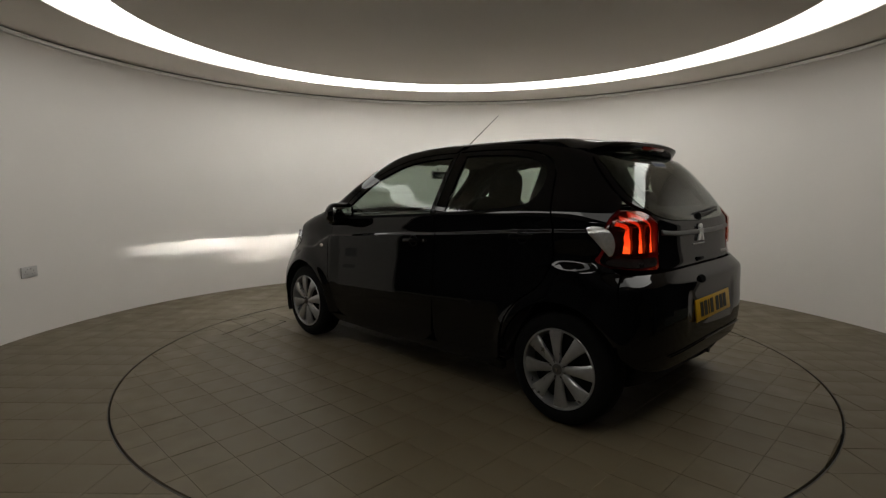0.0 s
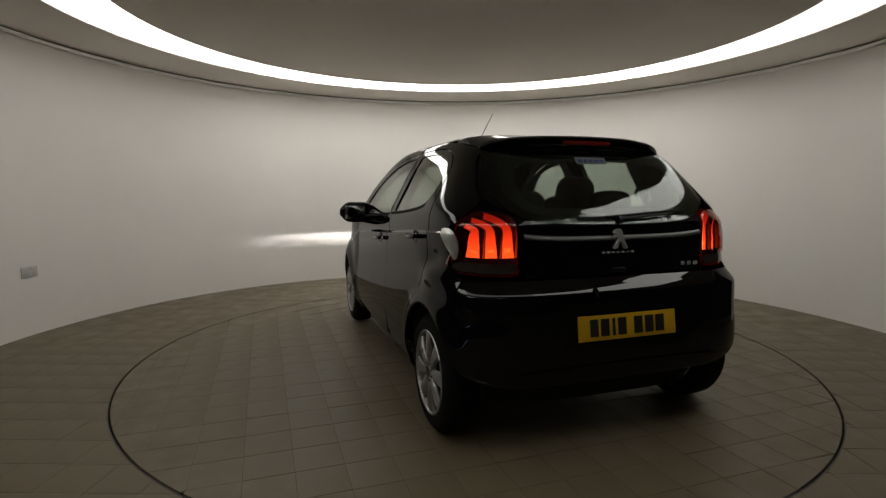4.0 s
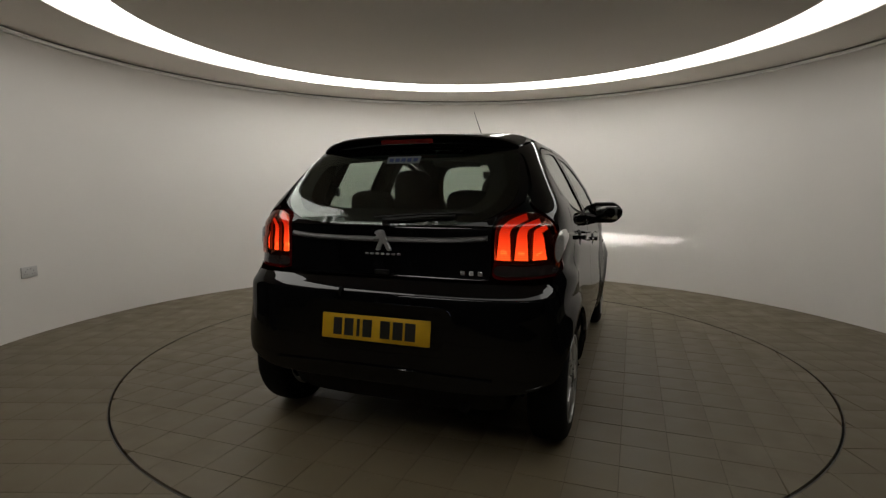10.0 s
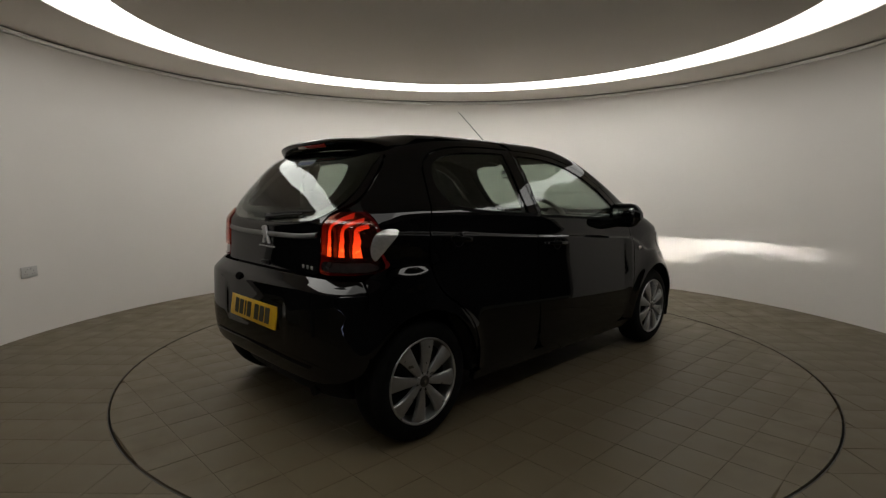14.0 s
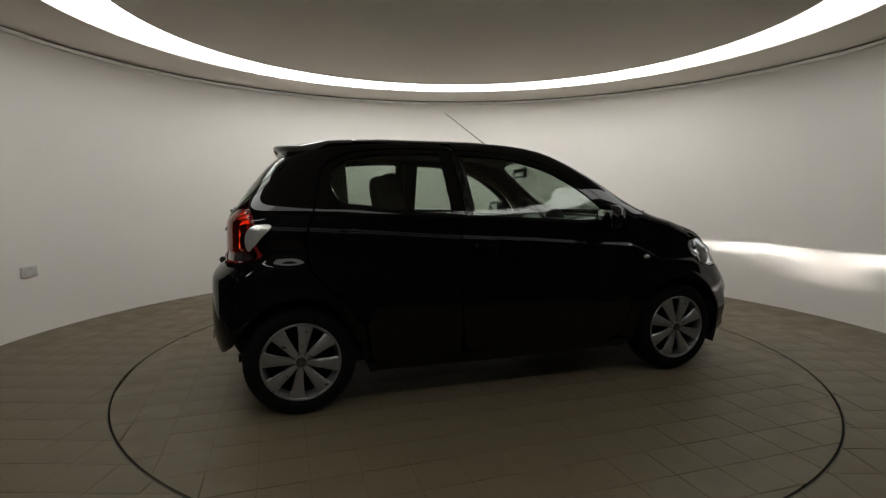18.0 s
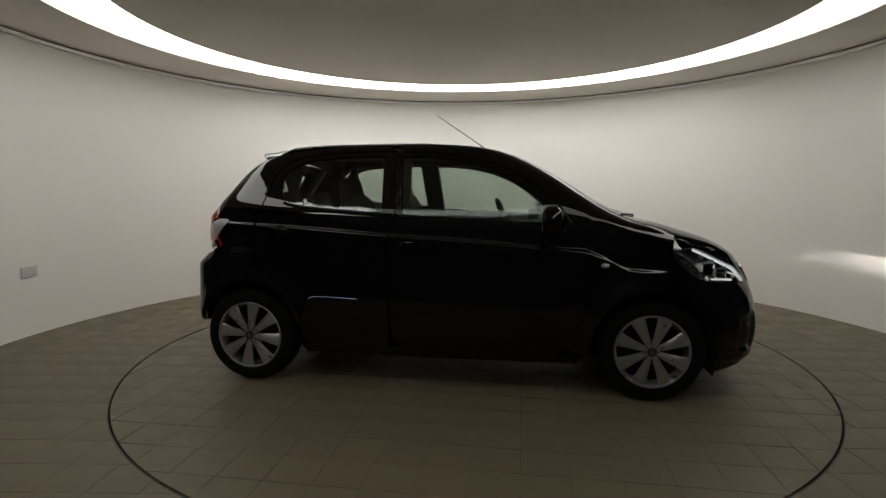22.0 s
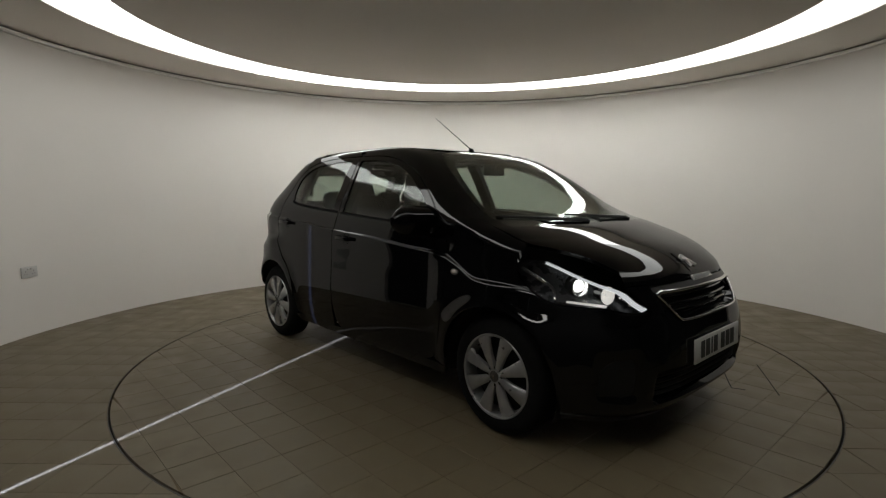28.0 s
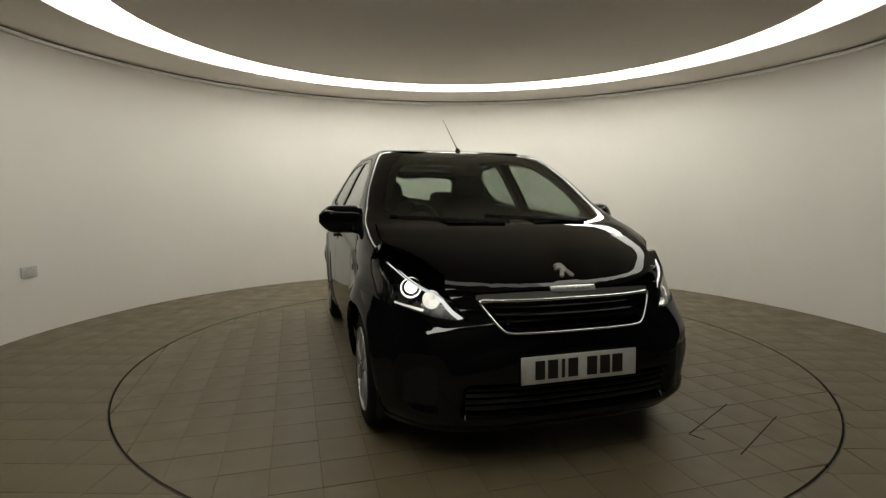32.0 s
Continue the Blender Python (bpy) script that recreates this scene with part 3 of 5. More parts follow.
def at_front(y, z):
    y, z = np.abs(np.asarray(y, float)), np.asarray(z, float)
    c = middle(z)
    n, m = powers(z, True)
    return c + (nose(z) - c) * (1 - np.clip(y / half_width(z), 0, .9999) ** m) ** (1 / n)


def at_rear(y, z):
    y, z = np.abs(np.asarray(y, float)), np.asarray(z, float)
    c = middle(z)
    n, m = powers(z, False)
    return c - (c - tail(z)) * (1 - np.clip(y / half_width(z), 0, .9999) ** m) ** (1 / n)


def inside(x, y, z):
    """Under 1 within the body."""
    c = middle(z)
    front = x > c
    q = np.abs(x - c) / np.where(front, nose(z) - c, c - tail(z))
    s = np.abs(y) / half_width(z)
    nf, mf = powers(z, True)
    nr, mr = powers(z, False)
    return np.where(front, q ** nf + s ** mf, q ** nr + s ** mr)


def at_top(x, y, low=.55):
    """z of the bonnet or roof at x and y."""
    x, y = np.broadcast_arrays(np.asarray(x, float), np.asarray(y, float))
    lo, hi = np.full(x.shape, low), np.full(x.shape, 1.470)
    for _ in range(26):
        mid = (lo + hi) / 2
        under = inside(x, y, mid) < 1
        lo, hi = np.where(under, mid, lo), np.where(under, hi, mid)
    return lo
# ---- the car ----
car = tagged(new("city_car"), "small black five-door hatchback with lit lamps parked on the turntable", "car")
OFF = Vector((-1.2234, -.1183, 0))


def loose(ob):
    """Sets a part of the car at the car's own origin."""
    ob.location = OFF
    return ob


def sheet(name, V, F, to3, material, label="", thick=.012, parent=None, both=False, inner=None, crown=.002):
    """A body panel: flat fill -> the car's surface. both: left and right. parent: one part, or one for each side."""
    made = []
    P = to3(V)
    e = .0025
    n = np.cross(to3(V + [e, 0]) - to3(V - [e, 0]), to3(V + [0, e]) - to3(V - [0, e]))
    n /= np.linalg.norm(n, axis=1)[:, None] + 1e-12
    for k, side in enumerate((1, -1) if both else (1,)):
        v, f = shell(P * np.array([1, side, 1]), F, thick, inner, crown)
        p = parent[k] if isinstance(parent, list) else parent
        ob = piece(name, v, f, material, p or car, label)
        soften(ob, n * np.array([1, side, 1]), len(F))
        if p is None:
            loose(ob)
        made.append(ob)
    return made if both else made[0]


def pushed(to3, d):
    """The same surface moved outwards along y (side), x (front, rear)."""
    return lambda V: to3(V) + np.array(d)


def side3(V):
    return np.stack([V[:, 0], at_side(V[:, 0], V[:, 1]), V[:, 1]], -1)


def front3(V):
    return np.stack([at_front(V[:, 0], V[:, 1]), V[:, 0], V[:, 1]], -1)


def rear3(V):
    return np.stack([at_rear(V[:, 0], V[:, 1]), V[:, 0], V[:, 1]], -1)


def top3(V):
    return np.stack([V[:, 0], V[:, 1], at_top(V[:, 0], V[:, 1])], -1)


def shrunk(P, d):
    """An outline set inwards by d."""
    P = np.asarray(P, float)
    t = np.roll(P, -1, 0) - np.roll(P, 1, 0)
    n = np.stack([-t[:, 1], t[:, 0]], -1) / (np.linalg.norm(t, axis=1)[:, None] + 1e-9)
    area = np.sum(P[:, 0] * np.roll(P[:, 1], -1) - np.roll(P[:, 0], -1) * P[:, 1])
    return P + n * d * (1 if area > 0 else -1)


def mirrored(pts, per=4):
    """A closed outline from its half with y >= 0, smoothed."""
    h = smooth_line(pts, per)
    return np.concatenate([h, (h * np.array([-1, 1]))[::-1][1:-1]])


def ribbon(line, width, taper=None):
    """A flat band of that width along a line, as an outline."""
    L = smooth_line(line, 6)
    t = np.gradient(L, axis=0)
    n = np.stack([-t[:, 1], t[:, 0]], -1) / np.linalg.norm(t, axis=1)[:, None]
    w = np.linspace(width, taper if taper is not None else width, len(L))[:, None] / 2
    return np.concatenate([L + n * w, (L - n * w)[::-1]])


def wheel_cut(cx, r, a0, a1, n=18):
    return [(cx + r * math.cos(radians(a)), .29 + r * math.sin(radians(a))) for a in np.linspace(a0, a1, n)]


def wrap(name, zs, limit, end, n, material, label="", thick=.014, parent=None, push=None, out=0.0, lift=None, rise=None):
    """A bumper-like panel round the front (end=1) or rear (end=-1). limit(z): the x where it ends on the flanks."""
    rows = []
    for z in zs:
        c = float(middle(z))
        a = float(nose(z)) - c if end > 0 else c - float(tail(z))
        N, M = (float(q) for q in powers(z, end > 0))
        q = min(1.0, max(0.0, abs(limit(z) - c) / a))
        lim = math.acos(min(1, q ** (N / 2)))
        row = []
        # walk the outline densely, then step evenly along it
        fine = []
        for t in np.linspace(0, 1, 160):
            ph = lim * t ** 1.4
            fine.append((c + end * a * math.cos(ph) ** (2 / N), float(half_width(z)) * math.sin(ph) ** (2 / M) if ph > 0 else 0.0))
        fine = np.array(fine)
        run = np.concatenate([[0], np.cumsum(np.hypot(*np.diff(fine, axis=0).T))])
        for t in np.linspace(-1, 1, n):
            x, y = (np.interp(abs(t) * run[-1], run, fine[:, k]) for k in (0, 1))
            if y > .6:
                y += float(arch(x, z)) * min(1, (y - .6) / .1)
            y = math.copysign(y, t)
            if push:
                x += push(y, z)
            row.append((x + end * out, y * (1 + out / .8), max(z, lift(x)) if lift else z + rise(x, z) if rise else z))
        rows.append(row)
    V = np.array(rows).reshape(-1, 3)
    F = []
    for i in range(len(zs) - 1):
        for j in range(n - 1):
            a = i * n + j
            F += [(a, a + 1, a + n + 1), (a, a + n + 1, a + n)]
    v, f = shell(V, np.array(F), thick)
    ob = piece(name, v, f, material, parent or car, label)
    if parent is None:
        loose(ob)
    return ob


def soft_box(v, lo, hi, ease):
    """1 between lo and hi, easing to 0 outside."""
    t = min(v - lo, hi - v) / ease
    t = max(0.0, min(1.0, t + .5))
    return t * t * (3 - 2 * t)


GAP = .0016
ARCH_R = .333
# side glass openings (x, z)
FRONT_DLO = np.concatenate([smooth_line([(1.86, .985), (1.78, 1.07), (1.65, 1.175), (1.50, 1.265), (1.32, 1.328), (1.12, 1.358), (.918, 1.366)], 5)[:-1], dense([(.918, 1.366), (.948, 1.027)], .03)[:11], smooth_line([(.948, 1.025), (1.4, 1.0), (1.85, .975)], 6)[:-1]])
REAR_DLO = smooth_line([(.800, 1.366), (.775, 1.370), (.62, 1.368), (.42, 1.355), (.27, 1.322), (.19, 1.262), (.180, 1.185), (.215, 1.115), (.30, 1.082), (.55, 1.055), (.800, 1.039), (.824, 1.052)], 5)
door_front = smooth_line([(1.925, .955), (1.975, .90), (1.995, .78), (1.99, .60), (1.96, .42), (1.90, .285), (1.82, .245)], 6)[:-1]
front_door_outline = np.concatenate([door_front, smooth_line([(1.82, .245), (1.4, .238), (1.02, .238)], 6)[:-1],
                                     smooth_line([(1.02, .238), (.93, .26), (.885, .36), (.872, .60), (.872, .88), (.905, 1.02)], 6)[:-1],
                                     dense([(.905, 1.02), (.882, 1.395)], .04)[:9],
                                     smooth_line([(.882, 1.395), (1.13, 1.387), (1.33, 1.356), (1.53, 1.29), (1.69, 1.196), (1.82, 1.09), (1.925, .955)], 6)[:-1]])
crease_x = np.arange(-.2, 2.0, .018)
CREASE = np.concatenate([np.stack([crease_x, .9295 - np.clip(.932 - ledge(crease_x), -.06, .10) + d], -1) for d in (-.020, -.011, -.006, -.001, .004, .009, .016)])
V, F = fill(shrunk(front_door_outline, GAP), [FRONT_DLO], .019, CREASE)
front_doors = sheet("front_door", V, F, side3, M_PAINT, both=True, thick=.02)
V, F = fill(shrunk(FRONT_DLO, -.006), (), .024)
sheet("window", V, F, pushed(side3, (0, -.008, 0)), M_GLASS, "tinted glass", .004, front_doors, True)
rear_door_outline = np.concatenate([smooth_line([(.8795, 1.395), (.62, 1.395), (.40, 1.382), (.235, 1.345), (.145, 1.275), (.115, 1.17), (.085, 1.05), (.05, .93), (.06, .78), (.13, .68), (.235, .60), (.315, .50), (.352, .38), (.37, .27), (.42, .24)], 6)[:-1],
                                    smooth_line([(.42, .24), (.6, .238), (.82, .238)], 6)[:-1],
                                    smooth_line([(.82, .238), (.864, .26), (.8695, .36), (.8695, .60), (.8695, .88), (.9025, 1.02)], 6)[:-1],
                                    dense([(.9025, 1.02), (.8795, 1.395)], .04)[:9]])
V, F = fill(shrunk(rear_door_outline, GAP), [REAR_DLO], .019, CREASE)
rear_doors = sheet("rear_door", V, F, side3, M_PAINT, both=True, thick=.02)
V, F = fill(shrunk(REAR_DLO, -.006), (), .024)
sheet("window", V, F, pushed(side3, (0, -.008, 0)), M_GLASS, "tinted glass", .004, rear_doors, True)
# gloss-black trims of the window frames: the middle pillar and the belt strips
V, F = fill(dense([(.884, 1.36), (.912, 1.36), (.940, 1.03), (.912, 1.03)], .03), (), .04)
sheet("pillar_trim", V, F, pushed(side3, (0, .0015, 0)), M_TEXT, "satin black pillar trim", .004, front_doors, True)
V, F = fill(ribbon([(.93, 1.018), (1.4, .992), (1.86, .966)], .016), (), .04)
sheet("belt_strip", V, F, pushed(side3, (0, .003, 0)), M_RUBBER, "black rubber window strip", .006, front_doors, True)
V, F = fill(ribbon([(.22, 1.092), (.30, 1.070), (.55, 1.044), (.89, 1.022)], .016), (), .04)
sheet("belt_strip", V, F, pushed(side3, (0, .003, 0)), M_RUBBER, "black rubber window strip", .006, rear_doors, True)
for doors, x, z, tilt in ((front_doors, 1.04, .858, -3.0), (rear_doors, .215, .93, -4.0)):
    for d, s in zip(doors, (1, -1)):
        y = float(at_side(x, z)) * s
        cup = part("handle_cup", lathe([(0, -.012), (.030, -.010), (.036, 0), (.0365, .003), (.033, .0035), (.028, -.006), (0, -.008)], 28), M_TEXT, d, "dark handle recess")
        cup.location = (x + .01, y, z - .004)
        cup.rotation_euler = (0, 0, 0 if s > 0 else math.pi)
        h = part("handle", joined(box((.150, .016, .026), (0, s * .028, 0), .007), box((.03, .03, .02), (.06, s * .013, 0), .004), box((.03, .03, .02), (-.06, s * .013, 0), .004)), M_PAINT, d, "black pull handle")
        h.location, h.rotation_euler = (x, y, z), (0, radians(-tilt), 0)
        if doors is front_doors:
            k = part("lock", lathe([(0, .005), (.008, .005), (.010, 0), (.010, -.004), (0, -.004)], 18), M_CHROME, d, "small chrome lock")
            k.location, k.rotation_euler = (x - .09, y + s * .012, z), (0, 0, 0 if s > 0 else math.pi)
# rear quarters, bounded by the lamp and the hatch (y, z)
REAR_EDGE = ((.754, .815), (.759, .88), (.748, .95), (.735, 1.0), (.716, 1.03), (.678, 1.062), (.640, 1.085), (.612, 1.12), (.612, 1.17), (.590, 1.25), (.553, 1.32), (.50, 1.356))
quarter = np.concatenate([smooth_line([(.876, 1.401), (.62, 1.401), (.40, 1.388), (.23, 1.351), (.138, 1.279), (.107, 1.17), (.077, 1.05), (.042, .93), (.052, .78), (.122, .675), (.228, .596), (.306, .50), (.335, .38)], 6)[:-1],
                          np.array(wheel_cut(0, ARCH_R, 15, 150, 22)),
                          smooth_line([(-.305, .46), (-.295, .60), (-.285, .70), (-.275, .79)], 5)[:-1],
                          smooth_line([(float(at_rear(y, z)), z) for y, z in REAR_EDGE] + [(.245, 1.405)], 5)[:-1],
                          smooth_line([(.245, 1.405), (.5, 1.428), (.876, 1.432)], 5)[:-1]])
V, F = fill(quarter, (), .018, CREASE)
quarters = sheet("rear_quarter_panel", V, F, side3, M_PAINT, both=True, thick=.02)
V, F = fill(smooth_line([(-.05, .87), (.015, .845), (.03, .785), (-.02, .745), (-.085, .75), (-.115, .80), (-.10, .855)], 5, True), (), .03)
sheet("filler_flap", V, F, pushed(side3, (0, .0012, 0)), M_PAINT, "flush fuel filler flap", .004, quarters[0])
# front wings
bonnet_edge = curve((2.05, .690), (2.15, .692), (2.30, .705), (2.44, .704), (2.56, .645), (2.66, .584), (2.757, .530), (2.825, .485), (2.885, .44))
ex = np.linspace(2.06, 2.45, 12)
wing_top = np.stack([ex, at_top(ex, bonnet_edge(ex) + .004)], -1)
wing = np.concatenate([wing_top,
                       smooth_line([(2.432, .80), (2.466, .752), (2.536, .700), (2.60, .672), (2.635, .664)], 5),
                       smooth_line([(2.64, .60), (2.655, .52), (2.668, .42)], 4)[:-1],
                       np.array(wheel_cut(2.34, ARCH_R, 20, 172, 24)),
                       smooth_line([(2.0, .25), (1.915, .262), (1.906, .287), (1.964, .42), (1.994, .60), (1.999, .78), (1.979, .90), (1.932, .957)], 5), np.linspace([1.932, .957], [2.06, float(wing_top[0][1]) - .004], 7)[1:-1]])
WING_LINE = np.concatenate([np.stack([np.arange(1.95, 2.66, .015), ledge(np.arange(1.95, 2.66, .015)) + d], -1) for d in (-.014, -.008, -.004, 0, .004, .008, .014)])
V, F = fill(wing, (), .018, WING_LINE)
wings = sheet("front_wing", V, F, side3, M_PAINT, both=True, thick=.02)
for w, s in zip(wings, (1, -1)):
    y = float(at_side(2.077, .756)) * s
    r = part("side_repeater", lathe([(0, .010), (.010, .009), (.016, .005), (.018, 0), (0, 0)], 24), M_ORANGE, w, "small clear oval indicator")
    r.location, r.scale, r.rotation_euler = (2.077, y, .756), (1.35, 1, .8), (0, 0, 0 if s > 0 else math.pi)
    b = part("repeater_rim", lathe([(.016, .003), (.020, .003), (.021, 0), (.016, 0)], 24), M_TEXT, w)
    b.location, b.scale, b.rotation_euler = r.location, r.scale, r.rotation_euler
# windscreen pillars and roof edges
pillar = np.concatenate([smooth_line([(1.933, .961), (1.824, 1.093), (1.694, 1.1995), (1.533, 1.2935), (1.332, 1.3595), (1.13, 1.3905), (.882, 1.398)], 6)[:-1],
                         smooth_line([(.882, 1.4345), (1.10, 1.4335), (1.28, 1.427), (1.39, 1.4205), (1.465, 1.411)] + [(float(at_front(y, z)) + .002, z) for y, z in ((.362, 1.3945), (.457, 1.3665), (.527, 1.299), (.577, 1.209), (.627, 1.089), (.657, 1.00))] + [(2.085, .968)], 6)[:-1]])
V, F = fill(pillar, (), .014)
sheet("pillar", V, F, side3, M_PAINT, both=True, thick=.03)
V, F = fill(dense([(1.985, .245), (.335, .245), (.36, .190), (1.2, .182), (1.94, .190)], .05), (), .04)
sheet("sill", V, F, side3, M_PAINT, both=True, thick=.03)
# bonnet
front_edge = smooth_line([(.512, .745), (.47, .750), (.41, .748), (.36, .749), (.22, .752), (.1, .754), (0, .755)], 4)
half = [(x, float(bonnet_edge(x)) - .003) for x in np.linspace(2.13, 2.795, 26)] + [(float(at_front(y, z)), y) for y, z in front_edge]
bonnet_outline = half + [(x, -y) for x, y in half[::-1][1:]] + [tuple(q) for q in smooth_line([(2.13, -.688), (2.20, -.62), (2.28, -.42), (2.335, -.2), (2.35, 0), (2.335, .2), (2.28, .42), (2.20, .62), (2.13, .688)], 3)[1:-1]]
V, F = fill(np.array(bonnet_outline), (), .02)
bonnet = sheet("bonnet", V, F, top3, M_PAINT, thick=.02)
shoulder = dense([(.403, .743), (.400, .712), (.400, .696), (.376, .660), (.352, .634), (.442, .634), (.452, .655), (.474, .688), (.494, .720), (.508, .741), (.46, .745)], .012)
V, F = fill(shoulder, (), .014)
sheet("bumper_shoulder", V, F, front3, M_PAINT, both=True, thick=.012)
# scuttle under the windscreen
V, F = fill(np.array([tuple(q) for q in smooth_line([(2.09, -.68), (2.19, -.62), (2.27, -.42), (2.325, -.2), (2.34, 0), (2.325, .2), (2.27, .42), (2.19, .62), (2.09, .68)], 3)] +
                     [tuple(q) for q in smooth_line([(1.99, .60), (2.09, .42), (2.15, .2), (2.165, 0), (2.15, -.2), (2.09, -.42), (1.99, -.60)], 3)]), (), .04)
sheet("scuttle", V, F, lambda V: np.stack([V[:, 0], V[:, 1], np.minimum(at_top(V[:, 0], V[:, 1]) - .012, .985 - .0 * V[:, 0])], -1), M_TEXT, "black plastic scuttle panel", .01)
# roof
rx = smooth_line([(.17, .0), (.175, .25), (.20, .40), (.27, .487), (.45, .512), (.70, .508), (.95, .505), (1.15, .500), (1.30, .485), (1.39, .42), (1.45, .28), (1.478, .12), (1.483, 0)], 5)
roof_outline = np.concatenate([rx, (rx * np.array([1, -1]))[::-1][1:-1]])
V, F = fill(roof_outline, (), .035)
roof = sheet("roof", V, F, top3, M_PAINT, thick=.02)
# windscreen (y, z)
ws_outline = mirrored([(0, 1.414), (.2, 1.410), (.36, 1.396), (.455, 1.368), (.525, 1.30), (.575, 1.21), (.625, 1.09), (.655, 1.00), (.63, .975), (.5, .972), (.25, .978), (0, .982)])
V, F = fill(ws_outline, (), .026)
windscreen = sheet("windscreen", V, F, front3, M_GLASS, "clear laminated glass", thick=.005)
band = mirrored([(0, 1.4145), (.2, 1.4105), (.36, 1.3965), (.455, 1.3685), (.525, 1.301), (.575, 1.211), (.625, 1.091), (.655, 1.00), (.63, .975), (.5, .972), (.25, .978), (0, .982)])
hole = mirrored([(0, 1.372), (.2, 1.368), (.34, 1.355), (.42, 1.332), (.49, 1.27), (.54, 1.19), (.588, 1.09), (.612, 1.03), (.58, 1.018), (.45, 1.018), (.25, 1.02), (0, 1.022)])
V, F = fill(band, [hole], .04)
sheet("black_border", V, F, pushed(front3, (-.008, 0, -.002)), M_TEXT, "black printed border", .001, windscreen)
# front bumper: lower intake and lamp recesses are let into it
def front_push(y, z):
    p = -.045 * soft_box(z, .262, .385, .03) * soft_box(abs(y), -1, .47, .05)
    p -= .030 * soft_box(z, .285, .47, .05) * soft_box(abs(y), .555, .70, .05)
    p += .012 * soft_box(z, .17, .250, .03)
    p -= .05 * soft_box(z, .608, 1, .012) * soft_box(abs(y), -1, .30 + max(0, z - .60) * .6, .03)
    return p


def lamp_foot(x, z):
    """Lifts the bumper's top edge to the foot of the headlamp."""
    if z <= .60:
        return 0.0
    return max(0.0, float(np.interp(x, (2.54, 2.60, 2.64, 2.72, 2.785, 2.85, 2.90), (.690, .676, .665, .660, .657, .645, .640))) - .640) * (z - .60) / .04


ARCH_F = lambda z: 2.34 + math.sqrt(max(0.0, (ARCH_R + .004) ** 2 - (z - .29) ** 2)) - max(0.0, z - .5) * .05
wrap("front_bumper", [.185, .20, .215, .235, .25, .262, .275, .29, .31, .33, .35, .37, .385, .40, .42, .445, .47, .50, .53, .56, .585, .60, .612, .625, .640], ARCH_F, 1, 111, M_PAINT, push=front_push, rise=lamp_foot)
chin = wrap("chin_spoiler", [.160, .172, .186, .196], ARCH_F, 1, 81, M_TEXT, "satin black chin lip", out=.012)
for k, z in enumerate((.288, .316, .344, .370)):
    L = [(float(at_front(y, z)) - .030, y, z) for y in np.linspace(-.46, .46, 15)]
    loose(part("intake_slat", tube(L, .0085, 6), M_UNDER, car, "black intake slat"))
L = [(float(at_front(y, .36)) - .075, y) for y in np.linspace(-.5, .5, 13)]
loose(piece("intake_mesh", [(x, y, z) for z in (.25, .40) for x, y in L], [(i, i + 1, i + 14, i + 13) for i in range(12)], M_UNDER, car, "dark radiator behind the intake"))
for s in (1, -1):
    V, F = fill(smooth_line([(.575, .455), (.645, .45), (.69, .40), (.695, .315), (.64, .29), (.575, .30)], 4, True), (), .03)
    v, f = shell((front3(V) + np.array([-.022, 0, 0])) * np.array([1, s, 1]), F, .01)
    fog = loose(piece("lamp_blank", v, f, M_TEXT, car, "black bumper corner insert"))
# grille: chrome frame, slats
grille = loose(part("grille", box((.01, .74, .13), (2.895, 0, .665), .004), M_UNDER, car, "dark grille with chrome surround"))
g_out = mirrored([(0, .722), (.2, .720), (.36, .716), (.395, .714), (.385, .700), (.345, .638), (.315, .601), (.285, .590), (.2, .588), (0, .588)])
garnish = mirrored([(0, .748), (.2, .746), (.35, .741), (.398, .736), (.398, .719), (.36, .7195), (.2, .7205), (0, .7225)])
V2, F2 = fill(garnish, (), .02)
sheet("garnish", V2, F2, pushed(front3, (.006, 0, 0)), M_GARNISH, "satin grey strip over the grille", .01, grille)


def hoop(points, radius, n=10):
    """A closed rounded bar through the points."""
    P = np.asarray(points, float)
    T = np.roll(P, -1, 0) - np.roll(P, 1, 0)
    T /= np.linalg.norm(T, axis=1)[:, None]
    U = np.cross(T, [1.0, 0, 0])
    U /= np.linalg.norm(U, axis=1)[:, None]
    W = np.cross(T, U)
    a = np.arange(n) * 2 * math.pi / n
    r = np.broadcast_to(np.asarray(radius, float), (len(P),))
    V = P[:, None] + r[:, None, None] * (np.cos(a)[None, :, None] * U[:, None] + np.sin(a)[None, :, None] * W[:, None])
    m = len(P)
    F = [(i * n + k, i * n + (k + 1) % n, ((i + 1) % m) * n + (k + 1) % n, ((i + 1) % m) * n + k) for i in range(m) for k in range(n)]
    return V.reshape(-1, 3), F


g_mid = mirrored([(0, .7165), (.2, .7155), (.345, .7155), (.383, .7125), (.388, .700), (.366, .668), (.338, .628), (.312, .603), (.283, .5955), (.2, .5935), (0, .593)], 5)
G3 = front3(g_mid) + np.array([.006, 0, 0])
v, f = hoop(G3, .0054 + .0030 * np.clip((g_mid[:, 1] - .695) / .015, 0, 1) + .0035 * np.exp(-((np.abs(g_mid[:, 0]) - .37) / .02) ** 2 - ((g_mid[:, 1] - .712) / .015) ** 2))
piece("chrome_frame", v, f, M_CHROME, grille, "bright chrome grille frame")
for z in (.632, .660, .688):
    w = np.interp(z, (.6, .72), (.30, .36))
    L = [(float(at_front(y, z)) - .028 , y, z) for y in np.linspace(-w, w, 15)]
    part("slat", tube(L, .0075, 6), M_GLOSSBLK, grille, "black grille bar")
